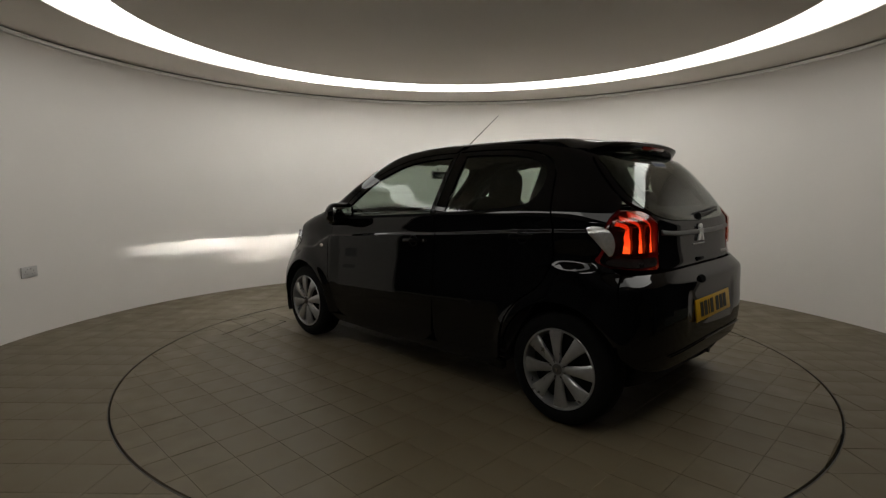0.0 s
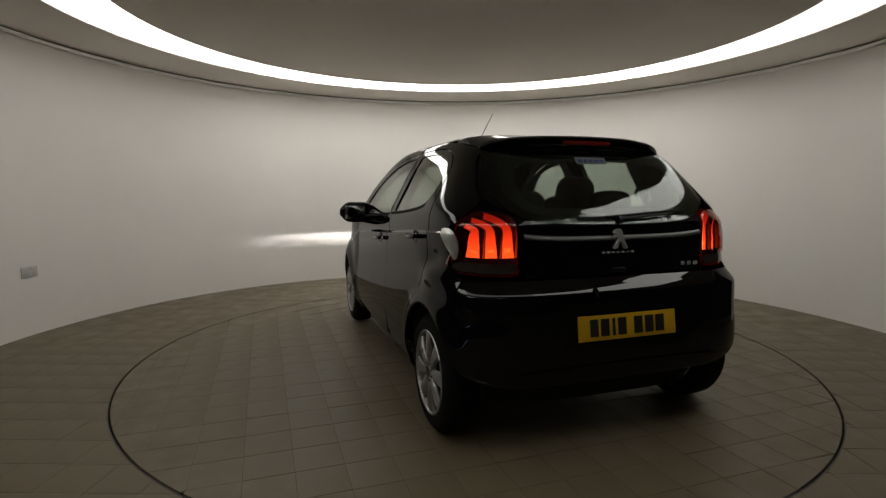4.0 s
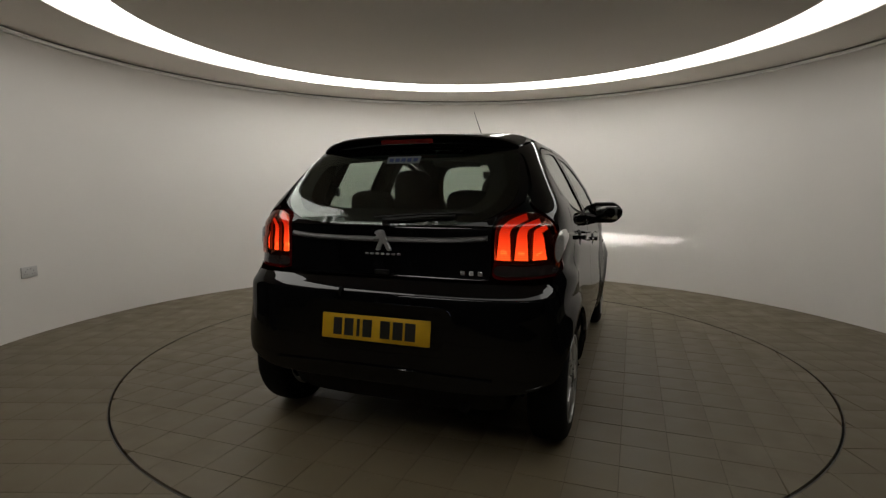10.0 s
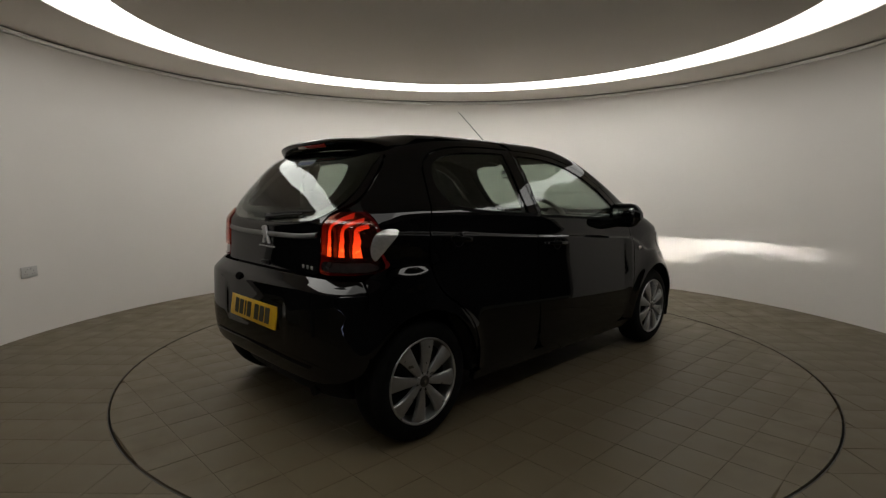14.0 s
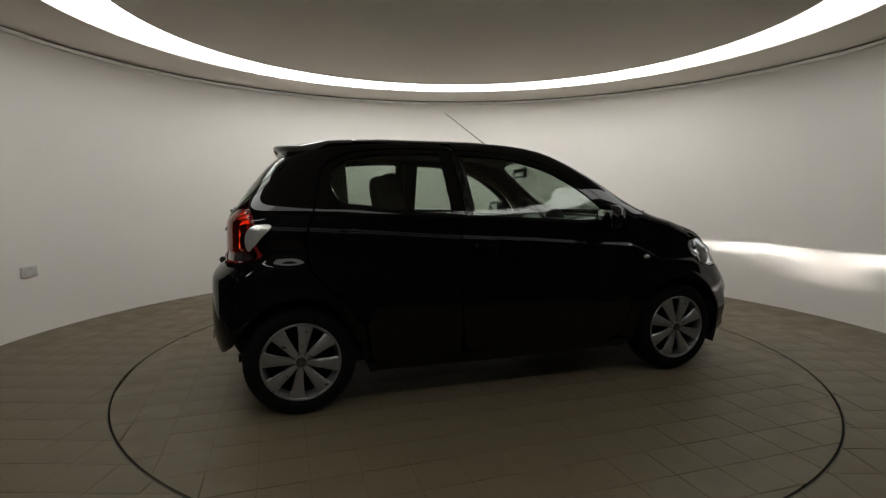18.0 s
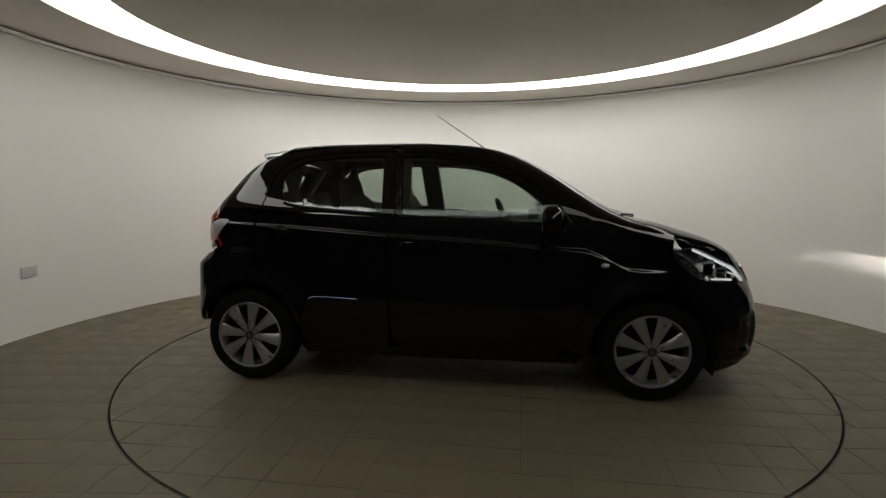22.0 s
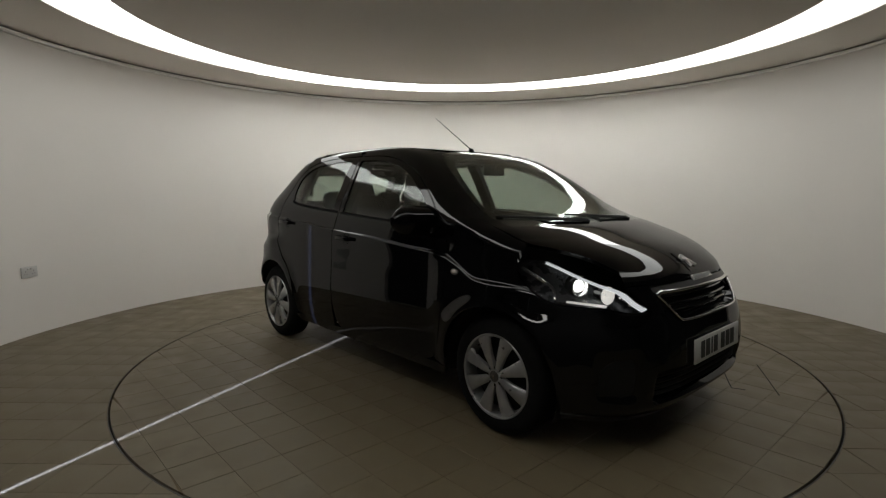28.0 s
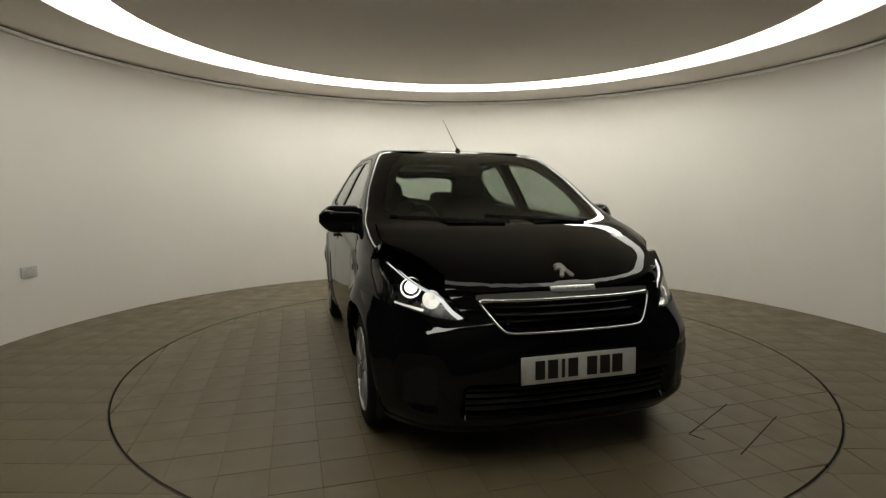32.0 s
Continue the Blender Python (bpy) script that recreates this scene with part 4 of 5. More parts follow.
plinth = part("name_plate", box((.012, .205, .028), (2.940, .012, .752), .003, Matrix.Rotation(radians(-30), 4, "Y")), M_PLATEMETAL, grille, "bright name plate")
for i in range(7):
    part("letter_bar", box((.003, .016, .013), (2.9455, -.063 + i * .025, .7555), .0008, Matrix.Rotation(radians(-30), 4, "Y")), M_GREYPL, grille)


def emblem(parent, at, size, face, turn=0):
    """A plain upright shape of chrome, flat with eased edges."""
    P = smooth_line([(-.40, .30), (-.30, .44), (-.05, .50), (.12, .42), (.20, .20), (.32, -.10), (.50, -.48), (.28, -.50), (.12, -.20), (.0, -.22), (-.12, -.50), (-.34, -.48),
                     (-.18, -.10), (-.12, .06), (-.30, .02), (-.46, .08), (-.36, .16), (-.26, .24)], 3, True) * size
    Q = shrunk(P, .002)
    k = len(P)
    verts = [(-.006, y, z) for y, z in P] + [(.002, y, z) for y, z in P] + [(.005, y, z) for y, z in Q]
    faces = [(a + i, a + (i + 1) % k, a + k + (i + 1) % k, a + k + i) for a in (0, k) for i in range(k)] + [tuple(range(2 * k, 3 * k))]
    ob = piece("emblem", verts, faces, M_PLATEMETAL, parent, "plain chrome emblem")
    ob.matrix_basis = Matrix.Translation(at) @ Matrix.Rotation(radians(face), 4, "Z") @ Matrix.Rotation(radians(turn), 4, "Y")
    return ob


emblem(bonnet, (float(at_front(0, .815)) + .006, 0, .822), .080, 0, -56)
V, F = fill(np.array([(2.80, -.020), (2.795, .020), (2.90, .062), (2.925, .055), (2.925, -.055), (2.90, -.062)]), (), .012)
sheet("emblem_ramp", V, F, pushed(top3, (0, 0, .005)), M_PAINT, "raised ramp under the emblem", .008, bonnet, crown=.004)
# headlamps: housing, lens and what shows behind it (x, z on the flank)
LAMP = smooth_line([(2.440, .838), (2.50, .852), (2.565, .848), (2.66, .806), (2.76, .760), (2.83, .728), (2.885, .680), (2.922, .644), (2.87, .643), (2.785, .660), (2.64, .668), (2.54, .702), (2.472, .755), (2.437, .80)], 4, True)
V, F = fill(shrunk(LAMP, .003), (), .02)
heads = []
for s in (1, -1):
    P = side3(V)
    n = np.array([.55, .75, .25])
    v, f = shell((P - n * .088) * np.array([1, s, 1]), F, .004)
    h = loose(piece("headlamp", v, f, M_BEZEL, car, "clear headlamp with dark housing and lit projector"))
    heads.append(h)
    v, f = shell(P * np.array([1, s, 1]), F, .002)
    piece("lens", v, f, M_LENS, h, "clear polycarbonate lens")
    rim = [side3(np.array([q]))[0] for q in shrunk(LAMP, .002)]
    m = len(rim)
    piece("housing_wall", [tuple(r * np.array([1, s, 1])) for r in rim] + [tuple((r - n * .093) * np.array([1, s, 1])) for r in rim], [(i, (i + 1) % m, (i + 1) % m + m, i + m) for i in range(m)], M_GLOSSBLK, h)
    W, G = fill(ribbon([(2.56, .842), (2.66, .800), (2.757, .755), (2.825, .724), (2.878, .676), (2.910, .650)], .009, .011), (), .012)
    v, f = shell((side3(W) - n * .012) * np.array([1, s, 1]), G, .012)
    piece("light_strip", v, f, M_DRLOFF, h, "white daytime light strip")
    W, G = fill(ribbon([(2.455, .815), (2.53, .780), (2.60, .735), (2.62, .690)], .016, .010), (), .012)
    v, f = shell((side3(W) - n * .03) * np.array([1, s, 1]), G, .008)
    piece("chrome_divider", v, f, M_REFLECT, h, "chrome divider")
    aim = Matrix.Translation((2.684, s * .622, .740)) @ Matrix.Rotation(radians(-90 + s * 16), 4, "Z")
    part("projector", lathe([(.030, -.045), (.037, -.02), (.0395, -.004), (.0445, .002), (.0475, .0)], 36), M_REFLECT, h, "chrome projector barrel").matrix_basis = aim
    part("barrel_back", lathe([(.048, -.001), (.0490, -.004), (.0480, -.05)], 36), M_GLOSSBLK, h).matrix_basis = aim
    part("bulb_lens", lathe([(0, .007), (.011, .005), (.019, .0), (.0255, -.008), (.0280, -.018), (0, -.020)], 28), M_PROJ, h, "glowing projector lens").matrix_basis = aim
    aim = Matrix.Translation((2.775, s * .554, .704)) @ Matrix.Rotation(radians(-90 + s * 18), 4, "Z") @ Matrix.Diagonal((1.0, 1, 1.05, 1))
    part("main_beam", lathe([(.008, -.05), (.020, -.036), (.031, -.012), (.036, .002), (.038, .002)], 32), M_SELFLIT, h, "lit chrome main beam bowl").matrix_basis = aim
    part("bowl_back", lathe([(.0385, .001), (.039, -.05)], 32), M_GLOSSBLK, h).matrix_basis = aim
    part("main_bulb", lathe([(0, -.012), (.005, -.014), (.007, -.02), (.007, -.05), (0, -.05)], 16), M_SELFLIT, h, "bulb").matrix_basis = aim
    # the bezel glows by its material in place of reflected lamp light
    W, G = fill(ribbon([(2.665, .683), (2.70, .680), (2.76, .675), (2.805, .669)], .007, .010), (), .012)
    v, f = shell((side3(W) - n * .014) * np.array([1, s, 1]), G, .006)
    piece("lower_bezel", v, f, M_SELFLIT, h, "chrome lower bezel with its shine put in as glow")
    for k in range(4):
        q = (2.806 + .012 * (k % 4), s * (.505 - .006 * (k % 4) - .004 * (k // 4)), .692 - .004 * (k % 4) - .014 * (k // 4))
        part("facet", box((.009, .008, .009), q, .0025, Matrix.Rotation(radians(s * (20 + 12 * (k % 3))), 4, "Z")), M_SELFLIT, h)
    part("indicator", lathe([(0, .004), (.008, .002), (.013, -.006), (.014, -.02), (0, -.02)], 20), M_ORANGE, h, "indicator lamp").matrix_basis = Matrix.Translation((2.856, s * .477, .668)) @ Matrix.Rotation(radians(-90 + s * 10), 4, "Z")
    # dipped beam: slim burners under the projector, with a cut-off plate over each
    LONG = .05
    for x0, y0, z0, half_w, tall, top, low, spread in ((2.694, .605, .689, .002, .0003, .030, .045, .055), (2.694, .605, .678, .008, .0004, .032, .11, .18)):
        x1, yc = x0 + LONG, s * y0
        w1 = half_w + spread * LONG
        zt, zb = z0 + .00005, z0 - tall - .00005
        piece("burner", [(x0, yc - half_w, z0 - tall), (x0, yc + half_w, z0 - tall), (x0, yc + half_w, z0), (x0, yc - half_w, z0)], [(0, 1, 2, 3)], M_BEAMHOT if low < .1 else M_BEAM, h, "hidden headlamp burner")
        ring0 = [(x0 - .001, yc - half_w, zb), (x0 - .001, yc + half_w, zb), (x0 - .001, yc + half_w, zt), (x0 - .001, yc - half_w, zt)]
        ring1 = [(x0 + .004, yc - half_w - spread * .004, zb - low * .004), (x0 + .004, yc + half_w + spread * .004, zb - low * .004), (x1, yc + w1, zt - top * LONG), (x1, yc - w1, zt - top * LONG)]
        piece("beam_shroud", ring0 + ring1, [(0, 1, 2, 3)] + [(i, (i + 1) % 4, (i + 1) % 4 + 4, i + 4) for i in range(4)], M_UNDER, h, smooth=False)


# ---- rear of the car ----
def rear_push(y, z):
    p = .005 * soft_box(z, .465, .655, .08) * soft_box(abs(y), -1, .33, .06)
    return p


ARCH_B = lambda z: -math.sqrt(max(0.0, (ARCH_R + .004) ** 2 - (z - .29) ** 2)) if z < .44 else -.302 + (z - .44) * .05
rear_bumper = wrap("rear_bumper", [.312, .317, .325, .332, .34, .37, .40, .43, .455, .47, .482, .495, .52, .55, .58, .61, .63, .642, .655, .67, .69, .702, .709, .715, .720, .726, .732, .738, .743, .750, .760, .772], ARCH_B, -1, 111, M_PAINT, push=rear_push, lift=lambda x: .300 + .085 * min(1.0, max(0.0, (x + .44) / .11)) ** 1.5)
L = [(float(at_rear(y, .395)) - .006, y, .395 - .012 * (abs(y) / .5) ** 2) for y in np.linspace(-.52, .52, 21)]
part("bumper_crease", tube(L, .004, 6), M_PAINT, rear_bumper)
part("tow_cover", lathe([(0, -.004), (.020, -.004), (.022, 0), (0, 0)], 20), M_TEXT, rear_bumper).location = (float(at_rear(.17, .715)) - .002, .17, .715)
tg_outline = mirrored([(0, .780), (.3, .780), (.46, .782), (.489, .80), (.491, .88), (.493, .985), (.505, 1.05), (.565, 1.085), (.606, 1.12), (.606, 1.17), (.584, 1.25), (.547, 1.32), (.49, 1.352), (.2, 1.366), (0, 1.370)])
rw_outline = mirrored([(0, 1.035), (.2, 1.038), (.36, 1.052), (.455, 1.085), (.50, 1.14), (.505, 1.20), (.485, 1.27), (.44, 1.312), (.2, 1.330), (0, 1.334)])
V, F = fill(shrunk(tg_outline, .002), [rw_outline], .03)
tailgate = sheet("tailgate", V, F, rear3, M_PAINT, thick=.02)
glass_outline = mirrored([(0, 1.005), (.2, 1.008), (.40, 1.022), (.51, 1.062), (.565, 1.125), (.570, 1.19), (.548, 1.275), (.50, 1.335), (.2, 1.350), (0, 1.354)])
V, F = fill(glass_outline, (), .024)
rear_window = sheet("rear_window", V, F, pushed(rear3, (-.006, 0, .002)), M_GLASS, "tinted heated glass", .004, tailgate)
V, F = fill(glass_outline, [mirrored([(0, 1.078), (.2, 1.078), (.34, 1.082), (.41, 1.102), (.44, 1.15), (.44, 1.21), (.42, 1.262), (.375, 1.285), (.2, 1.297), (0, 1.30)])], .03)
sheet("black_border", V, F, pushed(rear3, (.002, 0, .0)), M_UNDER, "black printed border", .001, rear_window)
# grey bar stands in for the highlight mirrored along the black crease
rows = []
for y in np.linspace(-.475, .475, 41):
    zc = .947 + .016 * (abs(y) / .475) ** 4
    x0 = float(at_rear(y, zc + .010)) + .001
    row = [(x0, y, zc + .010)]
    for k in range(6):
        tilt = radians(52 - 8 * k)
        row.append((row[-1][0] - .0034 * math.tan(tilt), y, row[-1][2] - .0034))
    rows.append(row + [(row[-1][0] + .004, y, row[-1][2] - .004), (x0 + .006, y, row[-1][2] - .004)])
k = len(rows[0])
piece("tailgate_crease", [q for r in rows for q in r], [(i * k + j, i * k + j + 1, (i + 1) * k + j + 1, (i + 1) * k + j) for i in range(len(rows) - 1) for j in range(k - 1)] + [tuple(range(k)), tuple(range((len(rows) - 1) * k, len(rows) * k))[::-1]], M_GARNISH, tailgate, "satin grey bar standing in for the crease's highlight")
emblem(tailgate, (float(at_rear(0, .94)) - .010, 0, .941), .090, 180)
for i in range(7):
    part("letter_bar", box((.005, .017, .009), (float(at_rear(0, .879)) - .002, .078 - i * .026, .879), .002), M_PLATEMETAL, tailgate, "plain silver letter bar")
for i in range(3):
    part("letter_bar", box((.006, .021, .019), (float(at_rear(.41, .812)) - .002, -.372 - i * .038, .812), .003, Matrix.Rotation(radians(-9), 4, "Z")), M_PLATEMETAL, tailgate, "plain silver letter bar")
wiper = part("rear_wiper", joined(tube([(float(at_rear(0, 1.03)) - .022, .0, 1.028), (float(at_rear(-.2, 1.045)) - .024, -.20, 1.045), (float(at_rear(-.33, 1.055)) - .022, -.33, 1.050)], .009, 6, .006),
                                  tube([(float(at_rear(.06, 1.04)) - .014, .05, 1.040), (float(at_rear(-.2, 1.055)) - .014, -.20, 1.056), (float(at_rear(-.40, 1.07)) - .013, -.40, 1.064)], .005, 6)), M_TEXT, tailgate, "black wiper arm and blade")
part("wiper_hub", lathe([(0, -.028), (.018, -.026), (.023, -.01), (.024, 0), (0, 0)], 20), M_TEXT, tailgate).location = (float(at_rear(0, 1.02)), 0, 1.022)
part("hatch_release", box((.02, .07, .02), (float(at_rear(0, .80)) - .004, 0, .80), .006), M_TEXT, tailgate, "dark release pad")
sticker = part("sticker", box((.0015, .17, .042), (float(at_rear(0, 1.302)) - .008, 0, 1.302), 0, Matrix.Rotation(radians(38), 4, "Y"), ), M_PALE, tailgate, "pale blue window sticker")
for i in range(5):
    part("letter_bar", box((.002, .022, .020), (float(at_rear(0, 1.302)) - .0095, .062 - i * .031, 1.302), 0, Matrix.Rotation(radians(38), 4, "Y")), M_BLUE, tailgate, "dark blue letter bar")
# roof spoiler
rows = []
for y in np.linspace(-.525, .525, 29):
    u = abs(y) / .525
    tip = -.105 + .12 * u ** 4
    zt = 1.424 - .026 * u ** 2 - .026 * u ** 8
    xr = .30 + .02 * u
    zr = float(at_top(xr, y)) + .001
    rows.append([(xr, y, zr), (xr - .13, y, zr - .002 + (zt - zr) * .30 + .010), (tip + .10, y, zt + .009), (tip + .012, y, zt), (tip, y, zt - .008), (tip + .012, y, zt - .030), (tip + .045, y, zt - .052), (tip + .12, y, zt - .058), (xr - .02, y, zr - .03)])
k = len(rows[0])
V = [q for r in rows for q in r]
F = [(i * k + j, i * k + j + 1, (i + 1) * k + j + 1, (i + 1) * k + j) for i in range(len(rows) - 1) for j in range(k - 1)] + [tuple(range(k)), tuple(range((len(rows) - 1) * k, len(rows) * k))[::-1]]
spoiler = loose(piece("roof_spoiler", V, F, M_PAINT, car, "gloss black roof spoiler"))
part("third_brake_lamp", box((.012, .27, .020), (-.092, 0, 1.392), .004, Matrix.Rotation(radians(-28), 4, "Y")), M_REDDULL, spoiler, "unlit red high brake lamp")
# tail lamps (y, z): dark red body, three curved lit bars, clear foot, bright flank piece
TAIL = smooth_line([(.488, .795), (.487, .87), (.488, .985), (.508, 1.046), (.585, 1.068), (.645, 1.056), (.682, 1.03), (.700, 1.0), (.712, .95), (.724, .88), (.722, .81), (.60, .790)], 4, True)
TAIL[:, 0] = .500 + (TAIL[:, 0] - .488) * 1.09
tails = []
V, F = fill(shrunk(TAIL, .002), (), .02)
for s in (1, -1):
    mir = np.array([1, s, 1])
    v, f = shell((rear3(V) + np.array([.045, -.004, 0])) * mir, F, .02)
    t = loose(piece("tail_lamp", v, f, M_REDLENS, car, "red claw-shaped tail lamp, lit"))
    tails.append(t)
    VL, FL = fill(np.stack([shrunk(TAIL, .002)[:, 0], np.maximum(shrunk(TAIL, .002)[:, 1], .851 + np.arange(len(TAIL)) * 1e-6)], -1), (), .02)
    v, f = shell((rear3(VL) + np.array([-.005, .004, 0])) * mir, FL, .002)
    piece("lens", v, f, M_TAILLENS, t, "dark red clear lens")
    rimline = rear3(shrunk(TAIL, .003))
    m = len(rimline)
    piece("lamp_wall", [tuple((r + np.array([dx, .003, 0])) * mir) for dx in (.001, .062) for r in rimline], [(i, (i + 1) % m, (i + 1) % m + m, i + m) for i in range(m)], M_REDWALL, t)
    for a, b, c2, w0, w1 in (((.520, .866), (.524, .985), (.598, 1.050), .054, .026), ((.586, .866), (.588, .975), (.645, 1.032), .052, .020), ((.652, .868), (.645, .965), (.672, 1.006), .050, .018)):
        m = ((b[0] * .5 + a[0] * .5), a[1] * .45 + b[1] * .55)
        e = (b[0] * .55 + c2[0] * .45 - .012, b[1] * .45 + c2[1] * .55)
        path = [(.500 + (q[0] - .488) * 1.09, q[1]) for q in (a, m, b, e, c2)]
        a, m = path[0], path[1]
        w0, w1 = w0 * 1.06, w1 * 1.06
        W, G = fill(ribbon(path, w0, w1), (), .014)
        v, f = shell((rear3(W) + np.array([.026, .000, 0])) * mir, G, .004)
        piece("light_bar", v, f, M_REDGLOW, t, "glowing red light bar")
        W, G = fill(ribbon([(a[0], a[1] + .025), (m[0], m[1] - .022)], w0 * .5, w0 * .45), (), .014)
        v, f = shell((rear3(W) + np.array([.023, .000, 0])) * mir, G, .004)
        piece("light_core", v, f, M_REDHOT, t, "brighter lamp core")
        # a thin dark wall added beside each bar to hide its glow from the side
        L = smooth_line(path, 6)
        tg = np.gradient(L, axis=0)
        L = L + np.stack([-tg[:, 1], tg[:, 0]], -1) / np.linalg.norm(tg, axis=1)[:, None] * -(np.linspace(w0, w1, len(L))[:, None] / 2 + .004)
        R = rear3(L)
        k = len(R)
        quad = [tuple((r + np.array([dx, .003 + dy, 0])) * mir) for dx, dy in ((.000, 0), (.034, 0), (.034, .003), (.000, .003)) for r in R]
        piece("lamp_fin", quad, [(q * k + i, q * k + i + 1, ((q + 1) % 4) * k + i + 1, ((q + 1) % 4) * k + i) for q in range(4) for i in range(k - 1)], M_REDLENS, t)
    W, G = fill(smooth_line([(.51, .845), (.62, .845), (.73, .850), (.742, .815), (.62, .803), (.51, .806)], 4, True), (), .02)
    v, f = shell((rear3(W) + np.array([.004, .003, 0])) * mir, G, .004)
    piece("clear_foot", v, f, M_CLEARGREY, t, "clear reversing lamp strip")
    W, G = fill(smooth_line([(-.118, .985), (-.175, .992), (-.226, .972), (-.246, .925), (-.244, .880), (-.230, .858), (-.208, .880), (-.160, .935)], 4, True), (), .012)
    v, f = shell((side3(W) + np.array([-.004, .007, 0])) * mir, G, .008)
    piece("bright_flank", v, f, M_PLATEMETAL, t, "bright silver flank piece")
# number plates with plain bars
for nm, x, z, tilt, face, m in (("rear_plate", -.4495, .560, 8, 180, M_YELLOW), ("front_plate", 3.034, .450, -2, 0, M_WHITEPL)):
    pl = loose(part(nm, box((.008, .520, .111), (0, 0, 0), .0025), m, car, "yellow rear number plate" if face else "white front number plate"))
    pl.matrix_basis = Matrix.Translation(OFF + Vector((x, 0, z))) @ Matrix.Rotation(radians(face), 4, "Z") @ Matrix.Rotation(radians(-abs(tilt)), 4, "Y")
    for y, w in zip([-.180, -.124, -.078, -.034, .052, .112, .170], [.042, .044, .014, .044, .046, .046, .048]):
        part("character_bar", box((.002, w, .076), (.0045, y, .0)), M_INK, pl)
    for y in (-.237, .237):
        part("plate_screw", lathe([(0, .002), (.006, .001), (.007, -.001), (0, -.001)], 12), m, pl).matrix_basis = Matrix.Translation((.004, y, 0)) @ Matrix.Rotation(radians(-90), 4, "Z")
# ---- roof aerial, mirrors, wipers ----
aerial = loose(part("aerial", joined(lathe([(0, .0), (.020, .0), (.019, .008), (.012, .020), (0, .026)], 20, "z")), M_TEXT, car, "thin black roof aerial"))
aerial.location = OFF + Vector((1.392, 0, float(at_top(1.392, 0)) - .002))
part("rod", tube([(0, 0, .012), (-.14, 0, .108), (-.366, 0, .262)], .0042, 8, .0018), M_TEXT, aerial)
for s in (1, -1):
    rows = []
    for i, u in enumerate(np.linspace(0, 1, 13)):
        y = .735 + .222 * u
        grow = math.sin(min(1, (u * .92 + .08) * 1.0) * math.pi) ** .38 if u < 1 else .15
        hz = .080 * max(.25, (1 - max(0, u - .62) ** 2 * 5.0)) * (1 if u > .06 else .85)
        hx = .060 * max(.3, 1 - max(0, u - .6) ** 2 * 4.2)
        zc, xc = .996 + .004 * u, 1.80 - .035 * u
        ring = []
        for q in np.linspace(0, 2 * math.pi, 21)[:-1]:
            cx, cz = math.cos(q), math.sin(q)
            px = math.copysign(abs(cx) ** .75, cx) * hx * (1.25 if cx > 0 else .75)
            ring.append((xc + px, y * s, zc + math.copysign(abs(cz) ** .8, cz) * hz))
        rows.append(ring)
    k = 20
    V = [q for r in rows for q in r]
    F = [(i * k + j, i * k + (j + 1) % k, (i + 1) * k + (j + 1) % k, (i + 1) * k + j) for i in range(len(rows) - 1) for j in range(k)] + [tuple(range(k)), tuple(range((len(rows) - 1) * k, len(rows) * k))[::-1]]
    door = front_doors[0 if s > 0 else 1]
    mir_ob = piece("door_mirror", V, F, M_PAINT, door, "black door mirror")
    part("mirror_foot", box((.10, .07, .035), (1.82, s * .742, .952), .012), M_TEXT, door, "black mirror mount")
    part("mirror_glass", box((.004, .160, .100), (1.7415, s * .842, .999), .0018, Matrix.Rotation(radians(s * 5.3), 4, "Z")), M_MIRROR, door, "mirror glass")
for ya, yb, zb in ((-.05, -.62, .0), (.42, -.12, .0)):
    a = np.array([float(at_front(ya, .992)) + .012, ya, .995])
    pts = [(float(at_front(y, zz)) + .016, y, zz) for y, zz in zip(np.linspace(ya + .04, yb, 9), np.linspace(1.002, 1.030, 9))]
    loose(part("windscreen_wiper", joined(tube(pts, .006, 6), tube([tuple(a), (float(at_front((ya + yb) / 2, 1.01)) + .030, (ya + yb) / 2, 1.014), pts[5]], .007, 6)), M_TEXT, car, "black windscreen wiper"))
# ---- underbody, wheel wells ----
zs = [.19, .3, .45, .6, .75, .88, .95]
ph = np.linspace(0, 2 * math.pi, 73)[:-1]
rows = []
for z in zs:
    c = float(middle(z))
    for p in ph:
        co, si = math.cos(p), math.sin(p)
        a, N, M = (float(nose(min(z, .70))) - c - .20, 6, 3) if co > 0 else (c - float(tail(z)) - .06, 9, 4)
        if z > .7 and co > 0:
            a = 1.10 if z < .8 else .92
        x = c + math.copysign(a * abs(co) ** (2 / N), co)
        y = math.copysign((float(half_width(z)) - .05) * abs(si) ** (2 / M), si)
        for cx in (0, 2.34):
            if math.hypot(x - cx, z - .29) < .38:
                y = math.copysign(min(abs(y), .55), y)
        rows.append((x, y, z))
k = len(ph)
F = [(i * k + j, i * k + (j + 1) % k, (i + 1) * k + (j + 1) % k, (i + 1) * k + j) for i in range(len(zs) - 1) for j in range(k)] + [tuple(range(k))[::-1]]
loose(piece("inner_shell", rows, F, M_UNDER, car, "matt black underbody"))
for cx in (0, 2.34):
    for s in (1, -1):
        P = wheel_cut(cx, ARCH_R + .012, -22 if cx else -8, 188 if cx else 158, 24)
        V = [(x, s * y, z) for y in (.50, .775) for x, z in P] + [(cx, s * .50, .29)]
        m = len(P)
        loose(piece("wheel_arch_liner", V, [(i, i + 1, i + 1 + m, i + m) for i in range(m - 1)] + [(i, i + 1, 2 * m) for i in range(m - 1)], M_UNDER, car))
loose(part("exhaust", tube([(.1, -.35, .22), (-.2, -.36, .215), (-.33, -.37, .21)], .024, 14), M_UNDER, car, "dark exhaust pipe"))
